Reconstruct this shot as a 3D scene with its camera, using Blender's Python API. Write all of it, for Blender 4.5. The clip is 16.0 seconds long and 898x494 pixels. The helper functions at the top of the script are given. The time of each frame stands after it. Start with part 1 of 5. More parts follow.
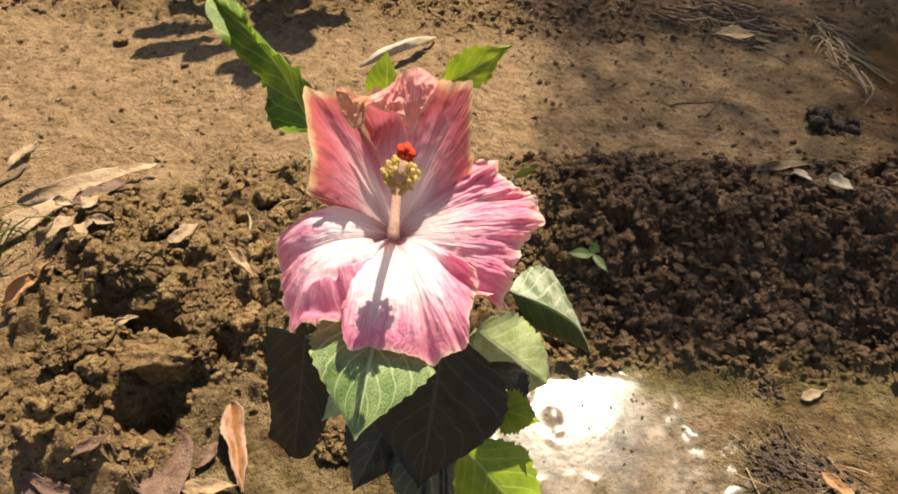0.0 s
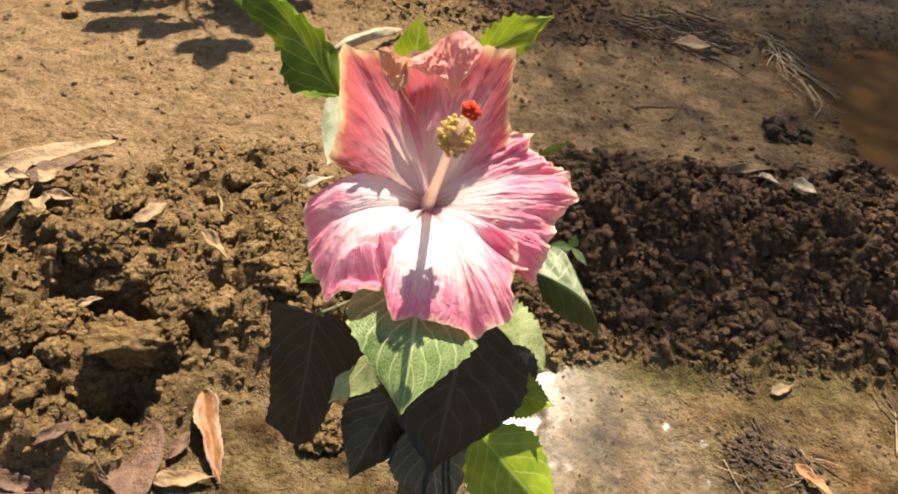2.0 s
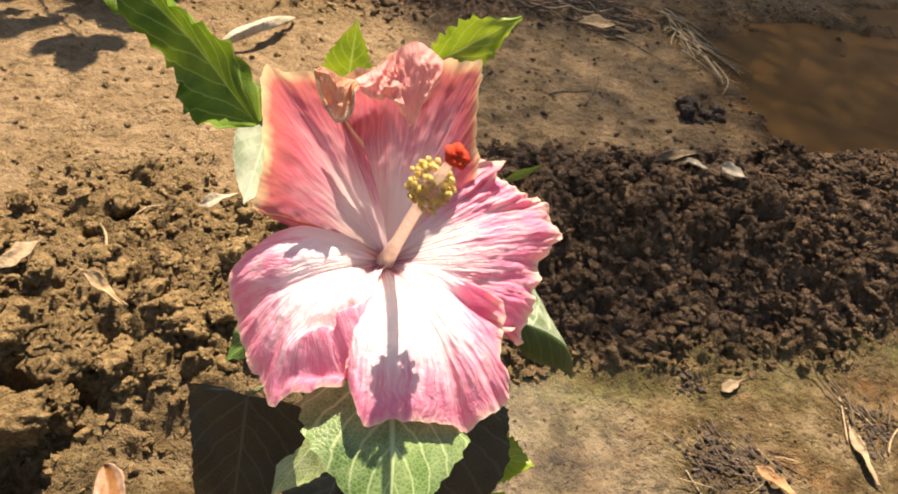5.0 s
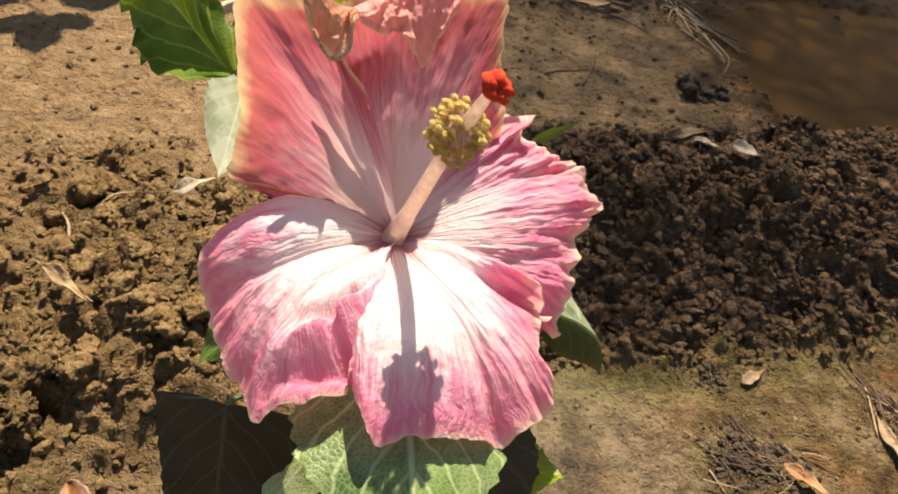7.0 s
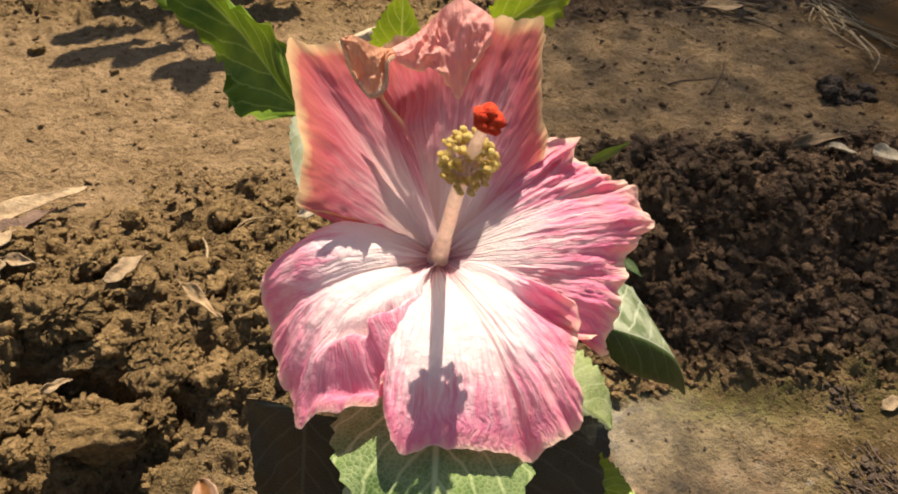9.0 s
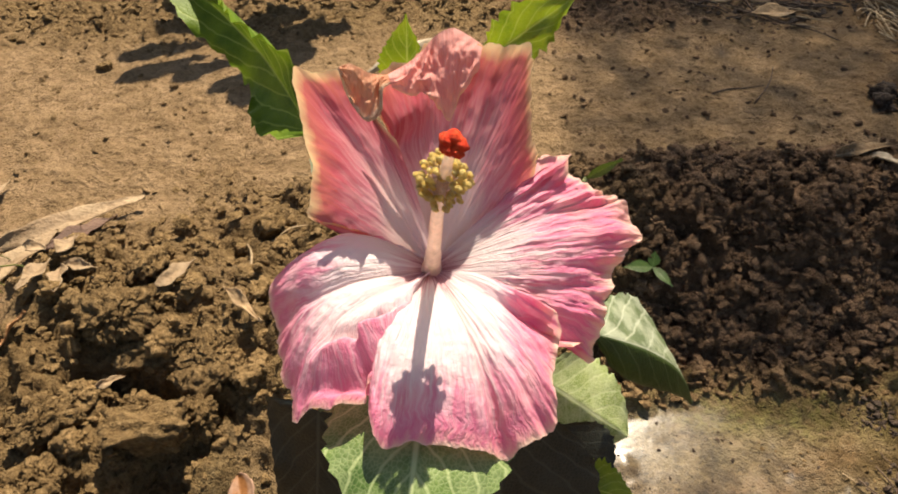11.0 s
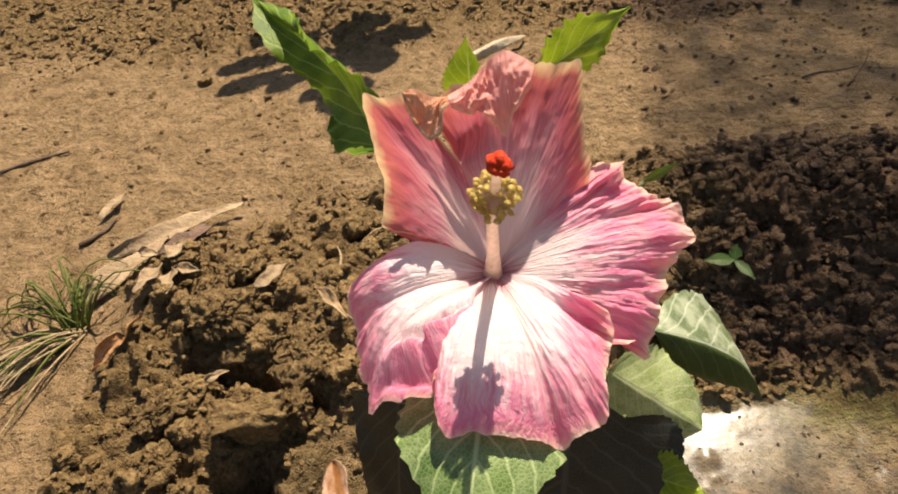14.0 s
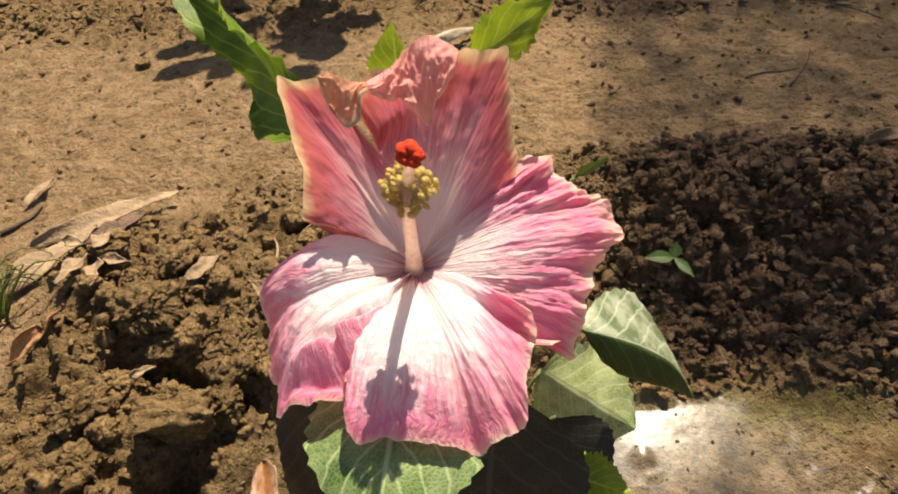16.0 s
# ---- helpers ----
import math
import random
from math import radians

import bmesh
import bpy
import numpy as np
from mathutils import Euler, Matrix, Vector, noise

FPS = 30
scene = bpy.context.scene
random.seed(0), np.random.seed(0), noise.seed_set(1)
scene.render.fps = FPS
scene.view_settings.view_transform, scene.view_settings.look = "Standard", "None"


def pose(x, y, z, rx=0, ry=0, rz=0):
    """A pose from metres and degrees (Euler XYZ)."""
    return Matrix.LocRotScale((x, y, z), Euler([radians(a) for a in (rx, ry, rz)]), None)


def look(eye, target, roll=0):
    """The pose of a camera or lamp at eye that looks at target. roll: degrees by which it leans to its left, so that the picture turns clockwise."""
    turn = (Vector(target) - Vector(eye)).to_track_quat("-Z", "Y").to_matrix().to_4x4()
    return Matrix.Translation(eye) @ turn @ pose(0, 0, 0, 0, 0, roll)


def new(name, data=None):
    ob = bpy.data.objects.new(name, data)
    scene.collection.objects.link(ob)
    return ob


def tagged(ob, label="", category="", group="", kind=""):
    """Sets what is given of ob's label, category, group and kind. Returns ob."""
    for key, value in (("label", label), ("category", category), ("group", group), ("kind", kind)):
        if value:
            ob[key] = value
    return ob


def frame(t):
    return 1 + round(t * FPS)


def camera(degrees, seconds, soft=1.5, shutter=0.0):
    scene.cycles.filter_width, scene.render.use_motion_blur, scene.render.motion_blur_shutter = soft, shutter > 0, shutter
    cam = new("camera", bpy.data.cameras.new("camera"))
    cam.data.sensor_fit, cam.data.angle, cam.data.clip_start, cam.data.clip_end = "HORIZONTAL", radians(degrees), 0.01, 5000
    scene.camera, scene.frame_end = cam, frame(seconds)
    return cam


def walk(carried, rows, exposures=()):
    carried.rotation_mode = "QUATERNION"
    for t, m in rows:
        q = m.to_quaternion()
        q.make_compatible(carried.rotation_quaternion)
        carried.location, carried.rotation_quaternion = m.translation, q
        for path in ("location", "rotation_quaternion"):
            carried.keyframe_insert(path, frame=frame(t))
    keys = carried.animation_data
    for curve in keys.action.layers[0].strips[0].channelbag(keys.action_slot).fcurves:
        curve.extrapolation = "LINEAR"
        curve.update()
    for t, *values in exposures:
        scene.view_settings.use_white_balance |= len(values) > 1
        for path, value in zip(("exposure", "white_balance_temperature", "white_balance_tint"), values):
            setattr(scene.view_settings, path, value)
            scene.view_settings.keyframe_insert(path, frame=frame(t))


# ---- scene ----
cam = camera(63.6, 16.0, 1.9)
PATH = [
    (0, (0.041, 0.008, 0.54), (0.084, 1.525, -0.761), 3.3),
    (0.5, (0.029, 0.005, 0.534), (0.111, 1.534, -0.752), 5.2),
    (1, (0.015, 0.007, 0.529), (0.148, 1.527, -0.764), 6.3),
    (1.5, (0.001, 0.01, 0.521), (0.197, 1.539, -0.754), 8.3),
    (2, (-0.013, 0.008, 0.513), (0.228, 1.533, -0.759), 9.7),
    (2.5, (-0.021, 0.016, 0.51), (0.296, 1.534, -0.754), 10.8),
    (3, (-0.027, 0.02, 0.504), (0.343, 1.532, -0.751), 12.4),
    (3.5, (-0.03, 0.022, 0.503), (0.388, 1.533, -0.737), 13.3),
    (4, (-0.035, 0.029, 0.503), (0.413, 1.519, -0.753), 12.7),
    (4.5, (-0.034, 0.054, 0.497), (0.454, 1.506, -0.789), 12.6),
    (4.7, (-0.033, 0.069, 0.495), (0.47, 1.526, -0.779), 12.4),
    (6.8, (-0.034, 0.127, 0.443), (0.528, 1.552, -0.842), 12.9),
    (7, (-0.031, 0.127, 0.446), (0.532, 1.559, -0.832), 12.6),
    (7.5, (-0.03, 0.119, 0.45), (0.397, 1.62, -0.8), 9.2),
    (8, (-0.024, 0.114, 0.454), (0.316, 1.635, -0.799), 7.1),
    (8.5, (-0.01, 0.116, 0.454), (0.271, 1.63, -0.822), 5.3),
    (9, (0.002, 0.113, 0.459), (0.168, 1.638, -0.825), 2.0),
    (9.2, (0.012, 0.112, 0.464), (0.136, 1.646, -0.813), 0.7),
    (11.3, (0.029, 0.097, 0.474), (0.009, 1.645, -0.792), -2.2),
    (11.5, (0.032, 0.096, 0.476), (-0.009, 1.65, -0.782), -3.0),
    (12, (0.034, 0.094, 0.48), (-0.056, 1.641, -0.785), -4.8),
    (12.5, (0.035, 0.093, 0.48), (-0.08, 1.645, -0.776), -5.0),
    (13, (0.037, 0.09, 0.482), (-0.097, 1.643, -0.772), -5.5),
    (13.5, (0.04, 0.088, 0.487), (-0.138, 1.635, -0.769), -7.0),
    (14, (0.039, 0.085, 0.49), (-0.212, 1.61, -0.778), -8.8),
    (14.5, (0.043, 0.084, 0.49), (-0.239, 1.605, -0.778), -9.1),
    (15, (0.046, 0.088, 0.489), (-0.23, 1.604, -0.785), -9.0),
    (15.5, (0.048, 0.09, 0.489), (-0.192, 1.614, -0.784), -8.2),
    (16, (0.051, 0.097, 0.48), (-0.077, 1.616, -0.814), -5.1),
]
walk(cam, [(t, look(eye, target, roll)) for t, eye, target, roll in PATH], [(0, 1.24, 7600, 12), (2, 1.36, 7600, 12), (4, 1.56, 7600, 12), (4.7, 1.56, 7600, 12), (7, 1.18, 7600, 12), (9, 1.05, 7600, 12), (12.5, 1.05, 7600, 12), (14.5, 1.04, 7600, 12), (16, 1.03, 7600, 12)])

# ---- world, sun and shade ----
SUN_AZ, SUN_EL = 17.0, 58.0
SUN = Vector((math.sin(radians(SUN_AZ)) * math.cos(radians(SUN_EL)), math.cos(radians(SUN_AZ)) * math.cos(radians(SUN_EL)), math.sin(radians(SUN_EL))))
world = bpy.data.worlds.new("sky")
scene.world = world
world.use_nodes = True
wn = world.node_tree.nodes
sky = wn.new("ShaderNodeTexSky")
sky.sky_type = "NISHITA"
sky.sun_disc = False
sky.sun_elevation, sky.sun_rotation = radians(SUN_EL), radians(SUN_AZ)
wn["Background"].inputs["Strength"].default_value = 0.066
world.node_tree.links.new(sky.outputs[0], wn["Background"].inputs["Color"])
lamp = bpy.data.lights.new("sun", "SUN")
lamp.energy, lamp.angle, lamp.color = 5.0, radians(0.53), (1.0, 0.94, 0.84)
sun = new("sun", lamp)
sun.matrix_world = look(SUN * 20, (0, 0, 0))

# ---- materials ----
def material(name, rough=0.9, spec=0.3):
    m = bpy.data.materials.new(name)
    m.use_nodes = True
    b = m.node_tree.nodes["Principled BSDF"]
    b.inputs["Roughness"].default_value = rough
    b.inputs["Specular IOR Level"].default_value = spec
    return m, m.node_tree.nodes, m.node_tree.links, b


def noise_node(n, l, coord, scale, detail=4.0, rough=0.6):
    t = n.new("ShaderNodeTexNoise")
    t.inputs["Scale"].default_value = scale
    t.inputs["Detail"].default_value = detail
    t.inputs["Roughness"].default_value = rough
    l.new(coord, t.inputs["Vector"])
    return t.outputs["Fac"]


def ramp(n, l, fac, stops):
    r = n.new("ShaderNodeValToRGB")
    e = r.color_ramp.elements
    while len(e) < len(stops):
        e.new(0.5)
    for k, (p, c) in enumerate(stops):
        e[k].position, e[k].color = p, (*c, 1)
    l.new(fac, r.inputs[0])
    return r.outputs["Color"]


def mix(n, l, fac, a, b, mode="MIX"):
    m = n.new("ShaderNodeMix")
    m.data_type, m.blend_type = "RGBA", mode
    for sock, v in ((m.inputs[0], fac), (m.inputs[6], a), (m.inputs[7], b)):
        if isinstance(v, (int, float)):
            sock.default_value = v
        elif isinstance(v, tuple):
            sock.default_value = (*v, 1)
        else:
            l.new(v, sock)
    return m.outputs[2]


def calc(n, l, op, a, b=0.0):
    m = n.new("ShaderNodeMath")
    m.operation = op
    for sock, v in ((m.inputs[0], a), (m.inputs[1], b)):
        if isinstance(v, (int, float)):
            sock.default_value = v
        else:
            l.new(v, sock)
    return m.outputs[0]


def bump(n, l, b, height, strength, dist):
    t = n.new("ShaderNodeBump")
    t.inputs["Strength"].default_value, t.inputs["Distance"].default_value = strength, dist
    l.new(height, t.inputs["Height"])
    l.new(t.outputs[0], b.inputs["Normal"])


def moist(n, l, pos):
    """How far the freshly dug, moist part of the bank reaches."""
    sep = n.new("ShaderNodeSeparateXYZ")
    l.new(pos, sep.inputs[0])
    w = calc(n, l, "ADD", sep.outputs[0], calc(n, l, "MULTIPLY", noise_node(n, l, pos, 12, 3), 0.12))
    r = n.new("ShaderNodeMapRange")
    r.inputs["From Min"].default_value, r.inputs["From Max"].default_value = 0.16, 0.30
    l.new(w, r.inputs["Value"])
    y = n.new("ShaderNodeMapRange")
    y.inputs["From Min"].default_value, y.inputs["From Max"].default_value = 0.49, 0.55
    l.new(calc(n, l, "ADD", sep.outputs[1], calc(n, l, "MULTIPLY", noise_node(n, l, pos, 30, 3), 0.04)), y.inputs["Value"])
    return calc(n, l, "MULTIPLY", r.outputs[0], y.outputs[0])


def ground_material():
    m, n, l, b = material("garden_soil", 0.95, 0.2)
    pos = n.new("ShaderNodeNewGeometry").outputs["Position"]
    wet = n.new("ShaderNodeAttribute")
    wet.attribute_name = "wet"
    dug = n.new("ShaderNodeAttribute")
    dug.attribute_name = "dug"
    big, mid, fine, grit = (noise_node(n, l, pos, s, 5) for s in (5, 28, 130, 520))
    dry = ramp(n, l, mid, [(0.25, (0.225, 0.150, 0.078)), (0.5, (0.318, 0.212, 0.116)), (0.75, (0.425, 0.292, 0.168))])
    dry = mix(n, l, 0.55, dry, ramp(n, l, fine, [(0.3, (0.62, 0.6, 0.56)), (0.65, (1.0, 1.0, 1.0))]), "MULTIPLY")
    dry = mix(n, l, 0.5, dry, ramp(n, l, big, [(0.3, (0.8, 0.76, 0.7)), (0.7, (1.0, 1.0, 1.0))]), "MULTIPLY")
    loose = ramp(n, l, fine, [(0.25, (0.048, 0.030, 0.014)), (0.5, (0.175, 0.116, 0.053)), (0.78, (0.35, 0.244, 0.120))])
    loose = mix(n, l, calc(n, l, "MULTIPLY", big, 0.8), loose, (0.20, 0.125, 0.057), "MIX")
    loose = mix(n, l, moist(n, l, pos), loose, ramp(n, l, mid, [(0.32, (0.060, 0.037, 0.021)), (0.52, (0.13, 0.081, 0.048)), (0.70, (0.22, 0.140, 0.084))]))
    damp = ramp(n, l, mid, [(0.2, (0.11, 0.062, 0.026)), (0.45, (0.19, 0.122, 0.058)), (0.62, (0.25, 0.175, 0.095)), (0.8, (0.20, 0.155, 0.05))])
    damp = mix(n, l, 0.6, damp, ramp(n, l, fine, [(0.3, (0.5, 0.48, 0.45)), (0.6, (1.0, 1.0, 1.0))]), "MULTIPLY")
    silt = ramp(n, l, noise_node(n, l, pos, 24, 6, 0.7), [(0.34, (0.045, 0.027, 0.013)), (0.47, (0.15, 0.102, 0.052)), (0.58, (0.27, 0.192, 0.115)), (0.70, (0.34, 0.255, 0.17))])
    damp = mix(n, l, 0.85, damp, silt)
    tint = ramp(n, l, noise_node(n, l, pos, 13, 4, 0.6), [(0.32, (0.58, 0.60, 0.40)), (0.44, (0.90, 0.92, 0.80)), (0.56, (0.98, 0.98, 0.95)), (0.66, (0.98, 0.82, 0.66)), (0.74, (0.80, 0.55, 0.40))])
    damp = mix(n, l, 0.9, damp, tint, "MULTIPLY")
    damp = mix(n, l, 1.0, damp, (0.84, 0.84, 0.80), "MULTIPLY")
    moss = n.new("ShaderNodeAttribute")
    moss.attribute_name = "moss"
    soak = n.new("ShaderNodeAttribute")
    soak.attribute_name = "soak"
    col = mix(n, l, dug.outputs["Fac"], dry, loose)
    col = mix(n, l, wet.outputs["Fac"], col, damp)
    col = mix(n, l, calc(n, l, "MULTIPLY", moss.outputs["Fac"], ramp(n, l, fine, [(0.38, (0.2, 0.2, 0.2)), (0.6, (1, 1, 1))])), col, ramp(n, l, mid, [(0.35, (0.10, 0.085, 0.024)), (0.65, (0.25, 0.21, 0.075))]))
    col = mix(n, l, soak.outputs["Fac"], col, (0.44, 0.37, 0.29), "MULTIPLY")
    col = mix(n, l, 0.55, col, ramp(n, l, noise_node(n, l, pos, 210, 2), [(0.27, (0.35, 0.33, 0.31)), (0.40, (1.0, 1.0, 1.0))]), "MULTIPLY")
    scab = ramp(n, l, noise_node(n, l, pos, 80, 5, 0.7), [(0.34, (0.34, 0.31, 0.28)), (0.45, (0.95, 0.95, 0.95)), (0.62, (1.0, 1.0, 1.0)), (0.72, (1.25, 1.22, 1.18))])
    col = mix(n, l, 0.6, col, scab, "MULTIPLY")
    speck = ramp(n, l, grit, [(0.33, (0.42, 0.40, 0.38)), (0.47, (1.0, 1.0, 1.0)), (0.72, (1.0, 1.0, 1.0)), (0.8, (1.35, 1.3, 1.25))])
    col = mix(n, l, 0.4, col, speck, "MULTIPLY")
    l.new(col, b.inputs["Base Color"])
    film = n.new("ShaderNodeAttribute")
    film.attribute_name = "film"
    l.new(calc(n, l, "ADD", 0.10, calc(n, l, "MULTIPLY", film.outputs["Fac"], 0.40)), b.inputs["Specular IOR Level"])
    sheet = ramp(n, l, mid, [(0.42, (0.30, 0.30, 0.30)), (0.72, (0.13, 0.13, 0.13))])
    l.new(calc(n, l, "MULTIPLY", calc(n, l, "POWER", film.outputs["Fac"], 2.0), sheet), b.inputs["Coat Weight"])
    l.new(ramp(n, l, mid, [(0.3, (0.12, 0.12, 0.12)), (0.7, (0.22, 0.22, 0.22))]), b.inputs["Coat Roughness"])
    l.new(calc(n, l, "SUBTRACT", 0.95, calc(n, l, "MULTIPLY", film.outputs["Fac"], 0.62)), b.inputs["Roughness"])
    skin = n.new("ShaderNodeBump")
    skin.inputs["Strength"].default_value, skin.inputs["Distance"].default_value = 0.05, 0.003
    l.new(noise_node(n, l, pos, 60, 2), skin.inputs["Height"])
    l.new(skin.outputs[0], b.inputs["Coat Normal"])
    crust = noise_node(n, l, pos, 75, 6, 0.7)
    pits = ramp(n, l, noise_node(n, l, pos, 210, 2), [(0.28, (0, 0, 0)), (0.42, (1, 1, 1))])
    h = calc(n, l, "ADD", calc(n, l, "ADD", fine, calc(n, l, "MULTIPLY", crust, 1.6)), calc(n, l, "ADD", calc(n, l, "MULTIPLY", grit, 0.35), calc(n, l, "MULTIPLY", pits, 0.5)))
    flat = calc(n, l, "SUBTRACT", 1.0, calc(n, l, "MULTIPLY", film.outputs["Fac"], 0.35))
    swell = calc(n, l, "MULTIPLY", noise_node(n, l, pos, 34, 3, 0.55), 2.4)
    bump(n, l, b, calc(n, l, "MULTIPLY", calc(n, l, "ADD", h, swell), flat), 1.0, 0.007)
    return m


def clod_material(name="soil_clod", tone=((0.052, 0.033, 0.015), (0.207, 0.136, 0.062), (0.39, 0.268, 0.133))):
    m, n, l, b = material(name, 0.97, 0.12)
    pos = n.new("ShaderNodeNewGeometry").outputs["Position"]
    mid, fine, grit = (noise_node(n, l, pos, s, 5) for s in (40, 180, 600))
    isle = n.new("ShaderNodeNewGeometry").outputs["Random Per Island"]
    col = ramp(n, l, fine, [(0.25, tone[0]), (0.5, tone[1]), (0.75, tone[2])])
    col = mix(n, l, calc(n, l, "MULTIPLY", mid, 0.5), col, (0.23, 0.145, 0.068))
    col = mix(n, l, moist(n, l, pos), col, ramp(n, l, mid, [(0.32, (0.075, 0.046, 0.027)), (0.52, (0.16, 0.100, 0.060)), (0.70, (0.27, 0.172, 0.104))]))
    col = mix(n, l, 0.6, col, ramp(n, l, isle, [(0.0, (0.55, 0.53, 0.50)), (0.5, (0.90, 0.88, 0.85)), (1.0, (1.25, 1.23, 1.2))]), "MULTIPLY")
    col = mix(n, l, 0.6, col, ramp(n, l, grit, [(0.35, (0.6, 0.6, 0.6)), (0.55, (1.0, 1.0, 1.0))]), "MULTIPLY")
    l.new(col, b.inputs["Base Color"])
    bump(n, l, b, calc(n, l, "ADD", calc(n, l, "MULTIPLY", mid, 1.2), calc(n, l, "ADD", fine, calc(n, l, "MULTIPLY", grit, 0.5))), 1.0, 0.006)
    return m


def thin(m, n, l, b, col, amount, clear=0.0):
    """Lets light through a thin leaf or petal; clear adds see-through to pale the cast shadow."""
    t = n.new("ShaderNodeBsdfTranslucent")
    l.new(col, t.inputs["Color"])
    s = n.new("ShaderNodeMixShader")
    s.inputs[0].default_value = amount
    l.new(b.outputs[0], s.inputs[1])
    l.new(t.outputs[0], s.inputs[2])
    if clear:
        c, k = n.new("ShaderNodeBsdfTransparent"), n.new("ShaderNodeMixShader")
        k.inputs[0].default_value = clear
        l.new(s.outputs[0], k.inputs[1])
        l.new(c.outputs[0], k.inputs[2])
        s = k
    l.new(s.outputs[0], n["Material Output"].inputs["Surface"])


def petal_material(name, stops, edge, vein_light, deep, glow=0.34, rim_at=0.95, veins=0.7, streak=0.22, relief=0.5, blush=0.0, mottle=0.26):
    """Pale throat, coloured blade, thin pale branching veins, darker crinkles and a bleached rim."""
    m, n, l, b = material(name, 0.62, 0.22)
    uv = n.new("ShaderNodeUVMap").outputs[0]
    sep = n.new("ShaderNodeSeparateXYZ")
    l.new(uv, sep.inputs[0])
    u = sep.outputs[1]
    pos = n.new("ShaderNodeNewGeometry").outputs["Position"]
    blotch = noise_node(n, l, pos, 70, 3)
    warp = n.new("ShaderNodeTexNoise")
    warp.inputs["Scale"].default_value, warp.inputs["Detail"].default_value = 7.0, 2.0
    l.new(uv, warp.inputs["Vector"])
    bent = n.new("ShaderNodeVectorMath")
    bent.operation = "MULTIPLY_ADD"
    bent.inputs[1].default_value = (0.04, 0.04, 0.0)
    l.new(warp.outputs["Color"], bent.inputs[0])
    l.new(uv, bent.inputs[2])

    def stretched(across, along, detail, rough):
        mp = n.new("ShaderNodeMapping")
        mp.inputs["Scale"].default_value = (across, along, 1)
        l.new(bent.outputs[0], mp.inputs["Vector"])
        return noise_node(n, l, mp.outputs[0], 1.0, detail, rough)

    def contour(f, wide):
        off = calc(n, l, "ABSOLUTE", calc(n, l, "SUBTRACT", f, 0.5))
        return ramp(n, l, off, [(0.0, (1, 1, 1)), (wide, (0, 0, 0))])

    main, fine, tuft = stretched(26, 1.3, 2, 0.5), stretched(62, 3.2, 3, 0.55), stretched(150, 7, 2, 0.5)
    uu = calc(n, l, "ADD", u, calc(n, l, "MULTIPLY", calc(n, l, "SUBTRACT", blotch, 0.5), 0.07))
    uu = calc(n, l, "SUBTRACT", uu, calc(n, l, "MULTIPLY", calc(n, l, "SUBTRACT", fine, 0.5), streak * 2))
    base = ramp(n, l, uu, stops)
    fade = ramp(n, l, u, [(0.1, (0.15, 0.15, 0.15)), (0.35, (1, 1, 1)), (0.62, (0.8, 0.8, 0.8)), (0.88, (0.12, 0.12, 0.12))])
    line = calc(n, l, "MAXIMUM", contour(main, 0.050), calc(n, l, "MULTIPLY", contour(fine, 0.030), 0.7))
    line = calc(n, l, "MAXIMUM", line, calc(n, l, "MULTIPLY", ramp(n, l, tuft, [(0.56, (0, 0, 0)), (0.72, (1, 1, 1))]), 0.45))
    col = mix(n, l, calc(n, l, "MULTIPLY", calc(n, l, "MULTIPLY", line, fade), veins), base, vein_light)
    crinkle = noise_node(n, l, pos, 300, 4, 0.65)
    outer = ramp(n, l, u, [(0.40, (0, 0, 0)), (0.62, (1, 1, 1))])
    dim = ramp(n, l, tuft, [(0.30, (1, 1, 1)), (0.46, (0, 0, 0))])
    mott = calc(n, l, "MULTIPLY", calc(n, l, "MAXIMUM", ramp(n, l, crinkle, [(0.55, (0, 0, 0)), (0.75, (0.6, 0.6, 0.6))]), dim), outer)
    col = mix(n, l, calc(n, l, "MULTIPLY", mott, mottle), col, deep)
    if blush:
        patch = calc(n, l, "MULTIPLY", ramp(n, l, noise_node(n, l, uv, 3.2, 2), [(0.50, (0, 0, 0)), (0.66, (1, 1, 1))]), outer)
        col = mix(n, l, calc(n, l, "MULTIPLY", patch, blush), col, edge)
    rim = ramp(n, l, calc(n, l, "ADD", u, calc(n, l, "MULTIPLY", calc(n, l, "SUBTRACT", blotch, 0.5), 0.14)), [(rim_at, (0, 0, 0)), (1.0, (1, 1, 1))])
    col = mix(n, l, calc(n, l, "MULTIPLY", rim, 0.85), col, edge)
    l.new(col, b.inputs["Base Color"])
    h = calc(n, l, "ADD", calc(n, l, "MULTIPLY", fine, 0.8), calc(n, l, "ADD", calc(n, l, "MULTIPLY", tuft, 0.35), calc(n, l, "MULTIPLY", crinkle, 0.6)))
    bump(n, l, b, h, relief, 0.003)
    thin(m, n, l, b, col, glow)
    return m


